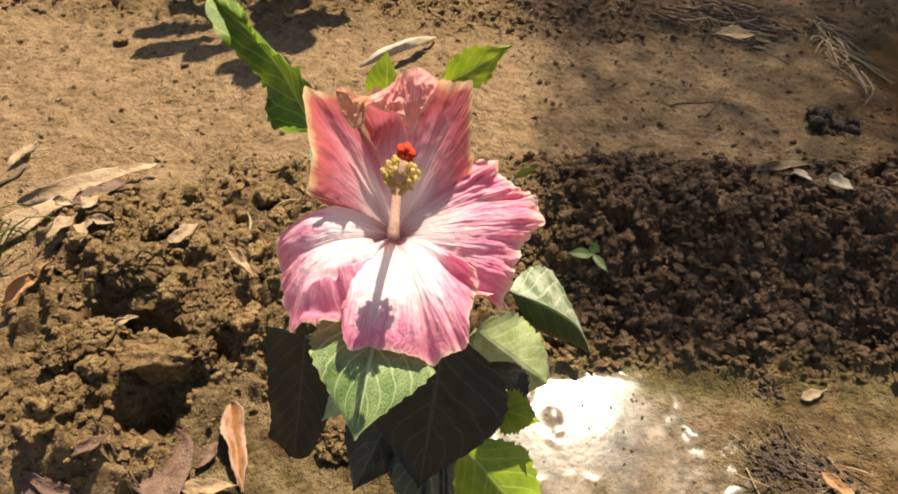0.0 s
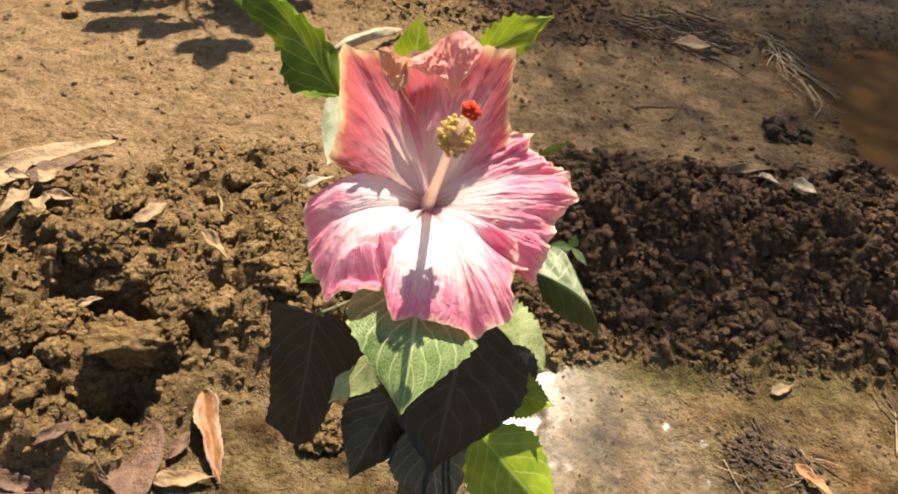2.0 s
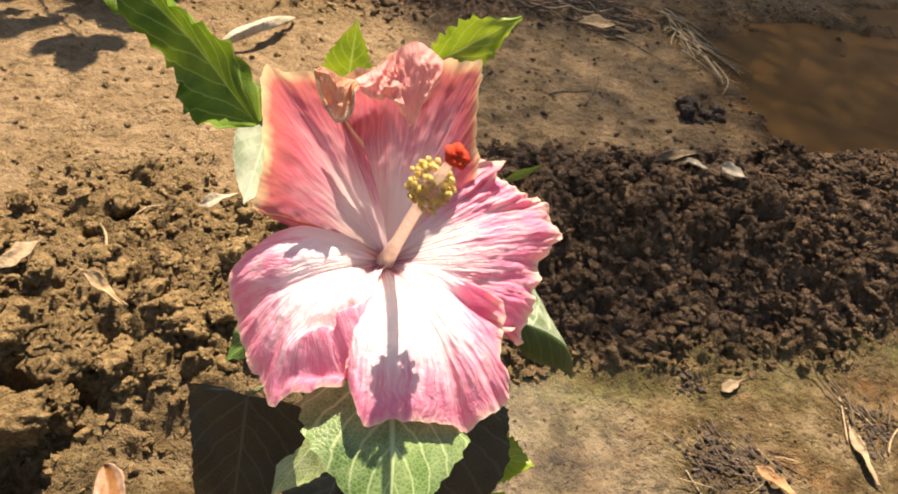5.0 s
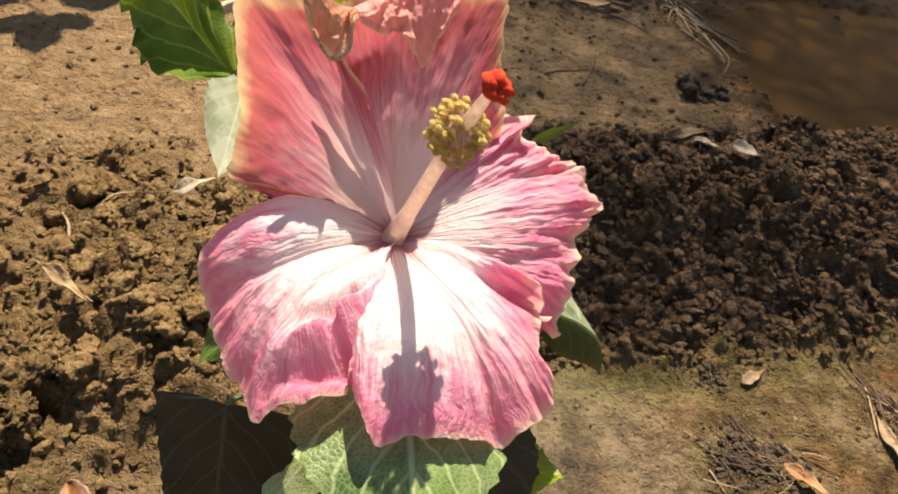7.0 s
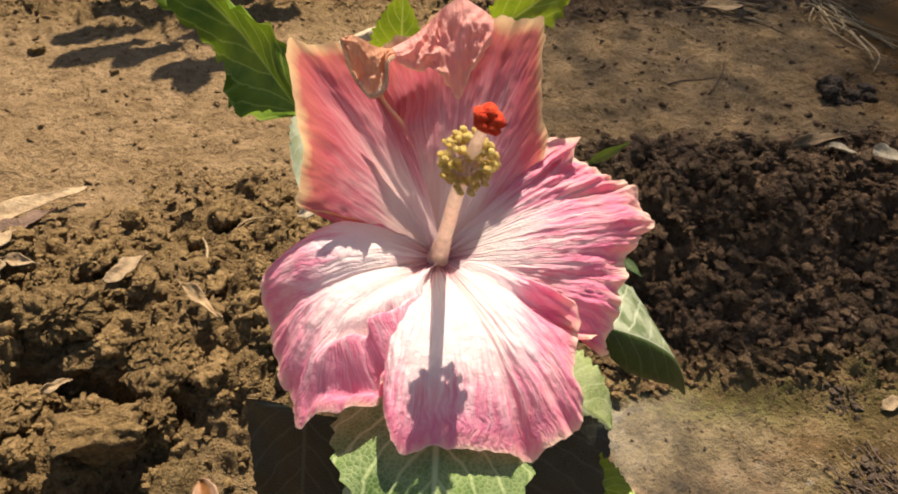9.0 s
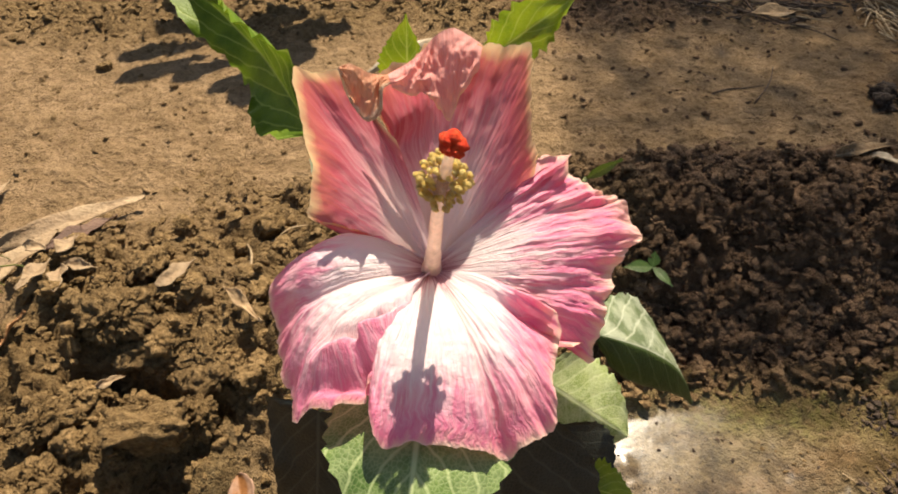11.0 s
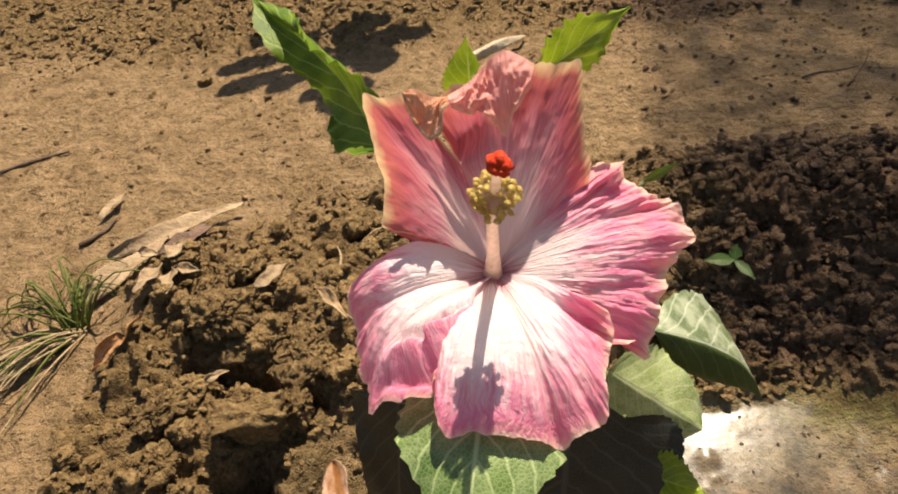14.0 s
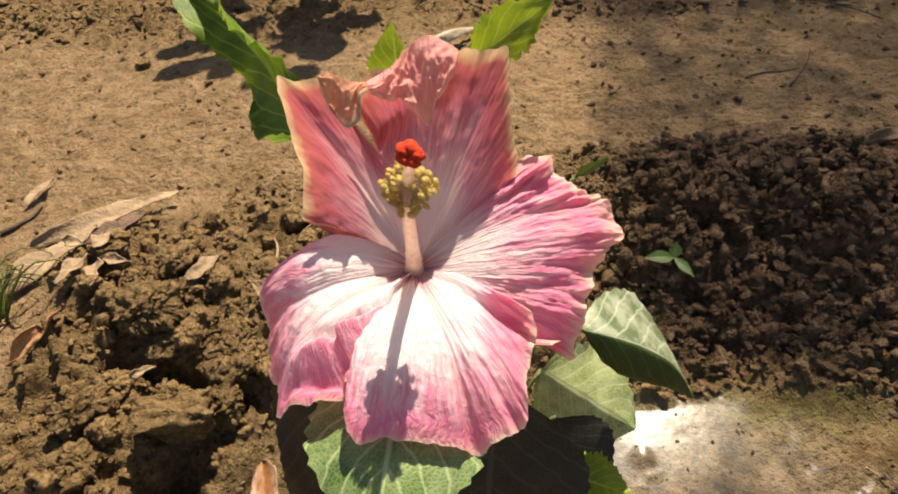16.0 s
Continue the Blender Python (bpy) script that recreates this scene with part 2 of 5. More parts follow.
def leaf_material(name, dark, light, vein, through_light, rough=0.42, pale=0.0, spec=0.45, net_line=0.16):
    m, n, l, b = material(name, rough, spec)
    uv = n.new("ShaderNodeUVMap").outputs[0]
    sep = n.new("ShaderNodeSeparateXYZ")
    l.new(uv, sep.inputs[0])
    v = calc(n, l, "ABSOLUTE", calc(n, l, "SUBTRACT", sep.outputs[0], 0.5))
    u = sep.outputs[1]
    pos = n.new("ShaderNodeNewGeometry").outputs["Position"]
    blot, fine = noise_node(n, l, pos, 55, 4), noise_node(n, l, pos, 330, 3)
    col = ramp(n, l, blot, [(0.3, dark), (0.7, light)])
    wob = calc(n, l, "MULTIPLY", blot, 0.10)
    slant = calc(n, l, "FRACT", calc(n, l, "MULTIPLY", calc(n, l, "ADD", calc(n, l, "SUBTRACT", u, calc(n, l, "MULTIPLY", v, 0.75)), wob), 7.0))
    side = ramp(n, l, calc(n, l, "ABSOLUTE", calc(n, l, "SUBTRACT", slant, 0.5)), [(0.03, (1, 1, 1)), (0.09, (0, 0, 0))])
    mid = ramp(n, l, v, [(0.008, (1, 1, 1)), (0.022, (0, 0, 0))])
    net = n.new("ShaderNodeTexVoronoi")
    net.feature = "DISTANCE_TO_EDGE"
    net.inputs["Scale"].default_value = 620
    l.new(pos, net.inputs["Vector"])
    mesh_line = ramp(n, l, net.outputs["Distance"], [(0.0, (1, 1, 1)), (0.14, (0, 0, 0))])
    lines = calc(n, l, "MAXIMUM", calc(n, l, "MAXIMUM", mid, calc(n, l, "MULTIPLY", side, 0.7)), calc(n, l, "MULTIPLY", mesh_line, net_line))
    col = mix(n, l, calc(n, l, "MULTIPLY", lines, 0.6), col, vein)
    if pale:
        patch = ramp(n, l, noise_node(n, l, pos, 95, 3), [(0.42, (0, 0, 0)), (0.6, (1, 1, 1))])
        col = mix(n, l, calc(n, l, "MULTIPLY", patch, pale), col, vein)
    l.new(col, b.inputs["Base Color"])
    quilt = calc(n, l, "MULTIPLY", calc(n, l, "MINIMUM", net.outputs["Distance"], 0.35), 2.2)
    bump(n, l, b, calc(n, l, "ADD", calc(n, l, "ADD", calc(n, l, "MULTIPLY", lines, -0.7), calc(n, l, "MULTIPLY", quilt, 0.5)), calc(n, l, "MULTIPLY", fine, 0.5)), 0.16, 0.002)
    thin(m, n, l, b, col, through_light)
    return m


def plain_material(name, a, bcol, scale, rough, spec=0.25, stretch=(1, 1, 1), through_light=0.0, clear=0.0):
    m, n, l, b = material(name, rough, spec)
    co = n.new("ShaderNodeTexCoord").outputs["Object"]
    mp = n.new("ShaderNodeMapping")
    mp.inputs["Scale"].default_value = stretch
    l.new(co, mp.inputs["Vector"])
    f = noise_node(n, l, mp.outputs[0], scale, 5)
    g = noise_node(n, l, mp.outputs[0], scale * 5, 3)
    col = mix(n, l, 0.5, ramp(n, l, f, [(0.3, a), (0.7, bcol)]), ramp(n, l, g, [(0.3, (0.55, 0.55, 0.55)), (0.6, (1, 1, 1))]), "MULTIPLY")
    l.new(col, b.inputs["Base Color"])
    bump(n, l, b, calc(n, l, "ADD", g, calc(n, l, "MULTIPLY", f, 1.5)), 0.8, 0.003)
    if through_light:
        thin(m, n, l, b, col, through_light, clear)
    return m


def water_material():
    m, n, l, b = material("muddy_water", 0.4, 0.03)
    pos = n.new("ShaderNodeNewGeometry").outputs["Position"]
    l.new(ramp(n, l, noise_node(n, l, pos, 6, 3), [(0.3, (0.080, 0.040, 0.013)), (0.7, (0.125, 0.064, 0.022))]), b.inputs["Base Color"])
    b.inputs["IOR"].default_value = 1.15
    bump(n, l, b, noise_node(n, l, pos, 20, 2), 0.05, 0.01)
    return m


SOIL, CLOD, WATER = ground_material(), clod_material(), water_material()
DRY_CRUMB = clod_material("dry_crumb", ((0.10, 0.062, 0.031), (0.22, 0.145, 0.074), (0.36, 0.25, 0.135)))
PETAL = petal_material("petal_pink", [(0.0, (0.40, 0.10, 0.14)), (0.08, (0.74, 0.46, 0.50)), (0.20, (0.91, 0.80, 0.79)), (0.46, (0.91, 0.74, 0.77)), (0.62, (0.84, 0.31, 0.45)), (0.85, (0.82, 0.22, 0.37)), (1.0, (0.83, 0.40, 0.42))],
                       (0.84, 0.60, 0.48), (0.93, 0.77, 0.81), (0.70, 0.10, 0.26), 0.44, 0.95, 0.75, 0.24, 0.55, 0.25)
PETAL_SIDE = petal_material("petal_hot_pink", [(0.0, (0.40, 0.10, 0.14)), (0.08, (0.74, 0.46, 0.50)), (0.18, (0.90, 0.78, 0.77)), (0.36, (0.89, 0.68, 0.71)), (0.52, (0.84, 0.29, 0.44)), (0.85, (0.81, 0.19, 0.35)), (1.0, (0.83, 0.42, 0.42))],
                            (0.84, 0.58, 0.46), (0.93, 0.77, 0.79), (0.68, 0.08, 0.25), 0.44, 0.95, 0.75, 0.26, 0.7, 0.35)
PETAL_TOP = petal_material("petal_rose", [(0.0, (0.34, 0.09, 0.12)), (0.10, (0.70, 0.50, 0.50)), (0.36, (0.80, 0.58, 0.57)), (0.56, (0.65, 0.235, 0.30)), (0.80, (0.59, 0.125, 0.17)), (0.93, (0.63, 0.165, 0.15)), (1.0, (0.72, 0.30, 0.16))],
                           (0.88, 0.66, 0.38), (0.86, 0.64, 0.62), (0.52, 0.09, 0.14), 0.38, 0.925, 0.42, 0.10, 0.25, 0.0, 0.08)
PETAL_FOLD = petal_material("petal_folded_rim", [(0.0, (0.74, 0.32, 0.30)), (0.8, (0.78, 0.36, 0.32)), (1.0, (0.84, 0.50, 0.38))], (0.86, 0.62, 0.36), (0.90, 0.62, 0.58), (0.60, 0.16, 0.18), 0.40, 0.95, 0.4, 0.1, 0.5, 0.0, 0.12)
PETAL_CURL = petal_material("petal_yellowed_rim", [(0.0, (0.60, 0.25, 0.17)), (0.72, (0.58, 0.26, 0.15)), (0.88, (0.70, 0.38, 0.24)), (1.0, (0.88, 0.68, 0.46))], (0.92, 0.78, 0.56), (0.88, 0.66, 0.48), (0.64, 0.26, 0.18), 0.40, 0.88, 0.4, 0.1, 0.4, 0.0, 0.10)
CREAM = plain_material("petal_cream_edge", (0.80, 0.55, 0.38), (0.90, 0.74, 0.56), 300, 0.6, 0.25, (1, 1, 1), 0.4)
COLUMN = plain_material("style_cream", (0.92, 0.62, 0.50), (0.94, 0.76, 0.62), 90, 0.5, 0.3, (1, 1, 1), 0.35, 0.3)
POLLEN = plain_material("pollen_yellow", (1.0, 0.62, 0.09), (1.0, 0.86, 0.40), 500, 0.8, 0.2, (1, 1, 1), 0.2, 0.25)
STIGMA = plain_material("stigma_red", (0.90, 0.035, 0.012), (0.96, 0.11, 0.03), 500, 0.7, 0.2)
LEAF = leaf_material("leaf_green", (0.045, 0.09, 0.010), (0.10, 0.18, 0.022), (0.28, 0.38, 0.12), 0.10, 0.36)
LEAF_FRONT = leaf_material("leaf_mottled", (0.040, 0.085, 0.018), (0.115, 0.185, 0.045), (0.46, 0.53, 0.27), 0.10, 0.42, 0.16, 0.3, 0.32)
LEAF_YELLOW = leaf_material("leaf_yellowish", (0.12, 0.18, 0.035), (0.27, 0.34, 0.10), (0.60, 0.63, 0.38), 0.14, 0.4, 0.3, 0.45, 0.7)
LEAF_DUSTY = leaf_material("leaf_dusty", (0.055, 0.085, 0.030), (0.13, 0.165, 0.075), (0.50, 0.53, 0.40), 0.05, 0.42, 0.4)
LEAF_FOLD_SHADE = leaf_material("leaf_fold_shade", (0.018, 0.036, 0.007), (0.040, 0.068, 0.014), (0.09, 0.12, 0.05), 0.03, 0.5, 0.0, 0.2)
LEAF_YOUNG = leaf_material("leaf_young", (0.11, 0.19, 0.010), (0.28, 0.38, 0.018), (0.40, 0.48, 0.12), 0.34, 0.35)
LEAF_MINT = leaf_material("leaf_whitish", (0.30, 0.38, 0.22), (0.50, 0.57, 0.38), (0.74, 0.78, 0.62), 0.5, 0.4, 0.6)
LEAF_LONG = leaf_material("leaf_fresh", (0.050, 0.105, 0.006), (0.14, 0.22, 0.012), (0.34, 0.42, 0.10), 0.28, 0.5, 0.0, 0.2, 0.06)
# near-black base colour carries the shade on leaves turned from the sun
LEAF_SHADED = leaf_material("leaf_shaded", (0.006, 0.007, 0.004), (0.016, 0.017, 0.011), (0.055, 0.055, 0.042), 0.02, 0.42, 0.0, 0.3, 0.35)
STEM = plain_material("green_stem", (0.07, 0.11, 0.03), (0.16, 0.15, 0.07), 60, 0.6)
DRY = plain_material("dry_leaf", (0.22, 0.14, 0.07), (0.46, 0.32, 0.18), 40, 0.7, 0.25, (1, 1, 1), 0.15)
DRY_PALE = plain_material("dry_leaf_pale", (0.24, 0.155, 0.085), (0.44, 0.32, 0.19), 40, 0.65, 0.3, (1, 1, 1), 0.15)
DRY_WHITE = plain_material("dry_leaf_whitish", (0.40, 0.31, 0.20), (0.66, 0.56, 0.41), 40, 0.65, 0.3, (1, 1, 1), 0.2)
DRY_BROWN = plain_material("dry_leaf_brown", (0.085, 0.046, 0.030), (0.20, 0.115, 0.075), 60, 0.6, 0.3, (1, 1, 1), 0.1)
DRY_ORANGE = plain_material("dry_leaf_orange", (0.28, 0.125, 0.045), (0.55, 0.30, 0.14), 60, 0.6, 0.3, (1, 1, 1), 0.2)
def rimmed_leaf(name, heart, rim):
    m, n, l, b = material(name, 0.55, 0.35)
    sep = n.new("ShaderNodeSeparateXYZ")
    l.new(n.new("ShaderNodeUVMap").outputs[0], sep.inputs[0])
    pos = n.new("ShaderNodeNewGeometry").outputs["Position"]
    blot = noise_node(n, l, pos, 70, 4)
    side = calc(n, l, "ABSOLUTE", calc(n, l, "SUBTRACT", sep.outputs[0], 0.5))
    side = calc(n, l, "ADD", side, calc(n, l, "MULTIPLY", calc(n, l, "SUBTRACT", blot, 0.5), 0.35))
    col = mix(n, l, ramp(n, l, side, [(0.26, (0, 0, 0)), (0.36, (1, 1, 1))]), heart, rim)
    col = mix(n, l, 0.6, col, ramp(n, l, noise_node(n, l, pos, 260, 4), [(0.3, (0.5, 0.48, 0.46)), (0.6, (1, 1, 1))]), "MULTIPLY")
    l.new(col, b.inputs["Base Color"])
    bump(n, l, b, blot, 0.5, 0.003)
    thin(m, n, l, b, col, 0.15)
    return m


DRY_RIMMED = rimmed_leaf("dry_leaf_rimmed", (0.25, 0.105, 0.034), (0.34, 0.205, 0.135))
STRAW = plain_material("straw", (0.26, 0.18, 0.10), (0.46, 0.34, 0.20), 80, 0.7)
TWIG = plain_material("dark_twig", (0.07, 0.045, 0.03), (0.15, 0.10, 0.065), 80, 0.8)
GRASS = plain_material("grass_blade", (0.08, 0.11, 0.015), (0.20, 0.22, 0.04), 60, 0.5, 0.35, (1, 1, 1), 0.3)
BARK = plain_material("bark", (0.10, 0.07, 0.05), (0.2, 0.15, 0.1), 12, 0.9)

# ---- helpers for meshes ----
rng = np.random.default_rng(7)


def obj(name, verts, faces, mat, parent=None, label="", uvs=None, smooth=True):
    me = bpy.data.meshes.new(name)
    me.from_pydata([tuple(map(float, p)) for p in verts], [], faces)
    me.polygons.foreach_set("use_smooth", [smooth] * len(me.polygons))
    if uvs is not None:
        lay = me.uv_layers.new(name="UVMap")
        idx = np.empty(len(me.loops), dtype=np.int32)
        me.loops.foreach_get("vertex_index", idx)
        lay.data.foreach_set("uv", np.asarray(uvs, dtype=np.float32)[idx].ravel())
    me.materials.append(mat)
    ob = new(name, me)
    if parent:
        ob.parent = parent
    if label:
        ob["label"] = label
    return ob


def grid_faces(nu, nv):
    return [(i * nv + j, i * nv + j + 1, (i + 1) * nv + j + 1, (i + 1) * nv + j) for i in range(nu - 1) for j in range(nv - 1)]


def spline(knots, n):
    """A smooth line through the knots, as n points."""
    k = np.asarray(knots, float)
    p = np.vstack([2 * k[0] - k[1], k, 2 * k[-1] - k[-2]])
    seg = np.concatenate([[0], np.cumsum(np.linalg.norm(np.diff(k, axis=0), axis=1) ** 0.7)])
    t = np.linspace(0, seg[-1], n)
    out = np.empty((n, 3))
    for a, tt in enumerate(t):
        i = min(int(np.searchsorted(seg, tt, side="right")) - 1, len(k) - 2)
        s = (tt - seg[i]) / (seg[i + 1] - seg[i])
        p0, p1, p2, p3 = p[i], p[i + 1], p[i + 2], p[i + 3]
        out[a] = 0.5 * (2 * p1 + (p2 - p0) * s + (2 * p0 - 5 * p1 + 4 * p2 - p3) * s * s + (3 * p1 - p0 - 3 * p2 + p3) * s ** 3)
    return out


def tube(name, knots, radii, mat, parent=None, label="", sides=8, n=24):
    line = spline(knots, n)
    rad = np.interp(np.linspace(0, 1, n), np.linspace(0, 1, len(radii)), radii)
    verts = []
    for i in range(n):
        d = line[min(i + 1, n - 1)] - line[max(i - 1, 0)]
        d /= np.linalg.norm(d) + 1e-12
        a = np.cross(d, (0.31, 0.2, 0.93))
        a /= np.linalg.norm(a) + 1e-12
        b = np.cross(d, a)
        for s in range(sides):
            w = 2 * math.pi * s / sides
            verts.append(line[i] + rad[i] * (a * math.cos(w) + b * math.sin(w)))
    faces = [(i * sides + s, i * sides + (s + 1) % sides, (i + 1) * sides + (s + 1) % sides, (i + 1) * sides + s) for i in range(n - 1) for s in range(sides)]
    faces += [tuple(range(sides))[::-1], tuple((n - 1) * sides + s for s in range(sides))]
    return obj(name, verts, faces, mat, parent, label)


LAT = rng.random((256, 256))


def vnoise(x, y):
    xi, yi = np.floor(x).astype(int), np.floor(y).astype(int)
    fx, fy = x - xi, y - yi
    fx, fy = fx * fx * (3 - 2 * fx), fy * fy * (3 - 2 * fy)
    a, b = LAT[xi % 256, yi % 256], LAT[(xi + 1) % 256, yi % 256]
    c, d = LAT[xi % 256, (yi + 1) % 256], LAT[(xi + 1) % 256, (yi + 1) % 256]
    return (a * (1 - fx) + b * fx) * (1 - fy) + (c * (1 - fx) + d * fx) * fy - 0.5


def fbm(x, y, f, octaves=4, gain=0.55):
    s, a = 0, 1.0
    for k in range(octaves):
        s = s + a * vnoise(x * f + 17.3 * k, y * f + 9.1 * k)
        f, a = f * 2.03, a * gain
    return s


# ---- ground: plain, bank of clods, wet furrow ----
def smooth(a, b, x):
    t = np.clip((x - a) / (b - a), 0, 1)
    return t * t * (3 - 2 * t)


def base_height(x, y):
    wob = 0.03 * fbm(x, y, 7, 3)
    right = smooth(0.02, 0.22, x)
    yr, yl = y + wob, y + 1.3 * wob
    r = -0.036 + 0.014 * smooth(0.46, 0.52, yr) + 0.082 * smooth(0.51, 0.68, yr) - 0.060 * smooth(0.70, 0.86, yr)
    edge = 0.455 - 0.13 * smooth(-0.12, -0.21, x)
    le = -0.030 + 0.040 * smooth(edge - 0.03, edge + 0.05, yl) + 0.018 * smooth(0.49, 0.55, yl) - 0.028 * smooth(0.60, 0.80, yl)
    le = le * (1 - smooth(-0.33, -0.42, x)) + 0.004 * smooth(-0.33, -0.42, x)
    z = le * (1 - right) + r * right
    crack = np.exp(-((y - (0.494 - 0.32 * np.maximum(x + 0.235, -0.02) + 0.3 * wob)) / 0.009) ** 2) * smooth(-0.31, -0.28, x) * (1 - smooth(-0.165, -0.135, x))
    pit = np.exp(-((x + 0.203) / 0.028) ** 2 - ((y - 0.402) / 0.024) ** 2)
    return z - 0.038 * crack - 0.058 * pit + 0.007 * fbm(x, y, 5, 2)


def dug_mask(x, y):
    w = 0.10 * fbm(x, y, 9, 3)
    right = smooth(0.06, 0.16, x + w)
    low = 0.33 + 0.11 * smooth(-0.20, -0.13, x)
    left = smooth(low, low + 0.06, y + 0.6 * w) * (1 - smooth(0.58, 0.82, y + 1.6 * w)) * smooth(-0.42, -0.34, x + w)
    r = smooth(0.475, 0.52, y + 0.4 * w) * (1 - smooth(0.76, 0.84, y + 0.5 * w))
    return left * (1 - right) + r * right


def wet_mask(x, y):
    w = 0.06 * fbm(x, y, 9, 3)
    left = (1 - smooth(0.42, 0.49, y + w)) * smooth(-0.20, -0.13, x + 0.6 * w)
    right = (1 - smooth(0.465, 0.50, y + 0.6 * w))
    k = smooth(0.0, 0.15, x)
    return left * (1 - k) + right * k


def film_mask(x, y):
    """Where shallow water lies level over the mud."""
    w = 0.05 * fbm(x + 3.0, y, 11, 3)
    return smooth(0.05, 0.10, x + w) * (1 - smooth(0.25, 0.38, x + 1.2 * w)) * (1 - smooth(0.472, 0.497, y + 0.7 * w)) * smooth(0.22, 0.27, y)


def steps(spans):
    out = [spans[0][0]]
    for a, b, s0, s1 in spans:
        p = a
        while p < b - 1e-9:
            f = (p - a) / (b - a)
            p = min(b, p + s0 + (s1 - s0) * f)
            out.append(p)
    return np.array(out)


gx = steps([(-60, -6, 12, 3), (-6, -1.4, 0.9, 0.05), (-1.4, -0.6, 0.02, 0.005), (-0.6, 0.95, 0.0032, 0.0032), (0.95, 2.0, 0.005, 0.02), (2.0, 6, 0.05, 0.9), (6, 60, 3, 12)])
gy = steps([(-60, -4, 12, 3), (-4, 0.0, 0.7, 0.03), (0.0, 0.28, 0.02, 0.004), (0.28, 0.90, 0.003, 0.003), (0.90, 2.2, 0.004, 0.012), (2.2, 6, 0.03, 0.9), (6, 80, 3, 14)])
GX, GY = np.meshgrid(gx, gy)
near = smooth(-1.6, -1.2, GX) * (1 - smooth(1.8, 2.4, GX)) * smooth(0.0, 0.2, GY) * (1 - smooth(2.2, 3.0, GY))
GZ = base_height(GX, GY)
DUG, WET = dug_mask(GX, GY), wet_mask(GX, GY)


def heap(cx, cy, r, tall):
    """Raises one lump of soil out of the ground."""
    i0, i1 = np.searchsorted(gy, (cy - 1.5 * r, cy + 1.5 * r))
    j0, j1 = np.searchsorted(gx, (cx - 1.5 * r, cx + 1.5 * r))
    if i1 - i0 < 2 or j1 - j0 < 2:
        return
    X, Y = GX[i0:i1, j0:j1], GY[i0:i1, j0:j1]
    k = rng.random(12)
    d = np.full_like(X, 0.0)
    for q_ in range(5):
        w_ = 1.2566 * q_ + 1.1 * k[q_]
        d = np.maximum(d, (np.cos(w_) * (X - cx) + np.sin(w_) * (Y - cy)) / (r * (0.72 + 0.4 * k[q_ + 5])))
    cap = tall * np.clip(1.7 * (1 - d), 0, 1) * (1 + 0.9 * (k[10] - 0.5) * (X - cx) / r + 0.9 * (k[11] - 0.5) * (Y - cy) / r)
    base = float(base_height(np.array(cx), np.array(cy)))
    GZ[i0:i1, j0:j1] = np.maximum(GZ[i0:i1, j0:j1], np.where(d < 1, base + cap - 0.15 * tall, -9))


for q in range(3000):
    cx, cy = rng.uniform(-0.44, 0.95), rng.uniform(0.30, 0.84)
    p = float(dug_mask(np.array(cx), np.array(cy)))
    if rng.random() > p:
        continue
    r = 0.0035 + 0.0075 * rng.random() ** 2.0 + (0.009 * rng.random() if rng.random() < 0.08 and cx < 0.1 else 0)
    heap(cx, cy, r, r * rng.uniform(0.7, 1.25))
for q in range(3000):
    cx, cy = rng.uniform(-1.1, 1.4), rng.uniform(0.8, 1.9)
    far = 0.24 + 0.76 * (cy > 1.22 + 0.1 * math.sin(5 * cx)) * (cx < 0.45)
    if rng.random() < far:
        r = rng.uniform(0.004, 0.013)
        heap(cx, cy, r, r * (rng.uniform(0.6, 1.2) if cy > 1.2 else rng.uniform(0.25, 0.6)))
rough_far = smooth(1.15, 1.35, GY + 0.15 * fbm(GX, GY, 4, 2)) * (1 - smooth(0.3, 0.9, GX))
ridge = 0.5 - 2.0 * np.abs(fbm(GX, GY, 30, 4, 0.6))
ridge2 = 0.5 - 2.0 * np.abs(fbm(GX + 5.0, GY, 15, 4, 0.6))
GZ += near * DUG * ((0.0075 + 0.0075 * smooth(0.1, 0.25, GX)) * ridge + 0.012 * ridge2 * (1 - smooth(0.05, 0.2, GX)))
GZ += near * (1 - 0.45 * WET) * (0.0085 * fbm(GX, GY, 60, 3) * (0.60 + DUG + 0.6 * rough_far) + 0.0022 * fbm(GX, GY, 170, 2) * (0.35 + DUG))
PUD = smooth(0.66, 0.84, GX + 0.15 * fbm(GX, GY, 5, 3)) * smooth(0.80, 0.86, GY) * (1 - smooth(1.22, 1.32, GY + 0.2 * fbm(GX, GY, 4, 2) - 0.25 * (GX - 0.8)))
GZ -= 0.016 * PUD * near
FILM = film_mask(GX, GY)
EDGE = GY + 0.05 * fbm(GX, GY, 10, 3)
MOSS = smooth(0.445, 0.478, EDGE) * (1 - smooth(0.49, 0.53, EDGE)) * smooth(0.10, 0.2, GX) * np.clip(0.8 + 1.2 * fbm(GX, GY, 16, 2), 0, 1)
SOAK = smooth(0.56, 0.80, GX + 0.18 * fbm(GX, GY, 5, 3)) * smooth(0.74, 0.86, GY + 0.05 * fbm(GX, GY, 9, 2)) * (1 - smooth(1.22, 1.5, GY + 0.2 * fbm(GX, GY, 4, 2) - 0.25 * (GX - 0.8)))
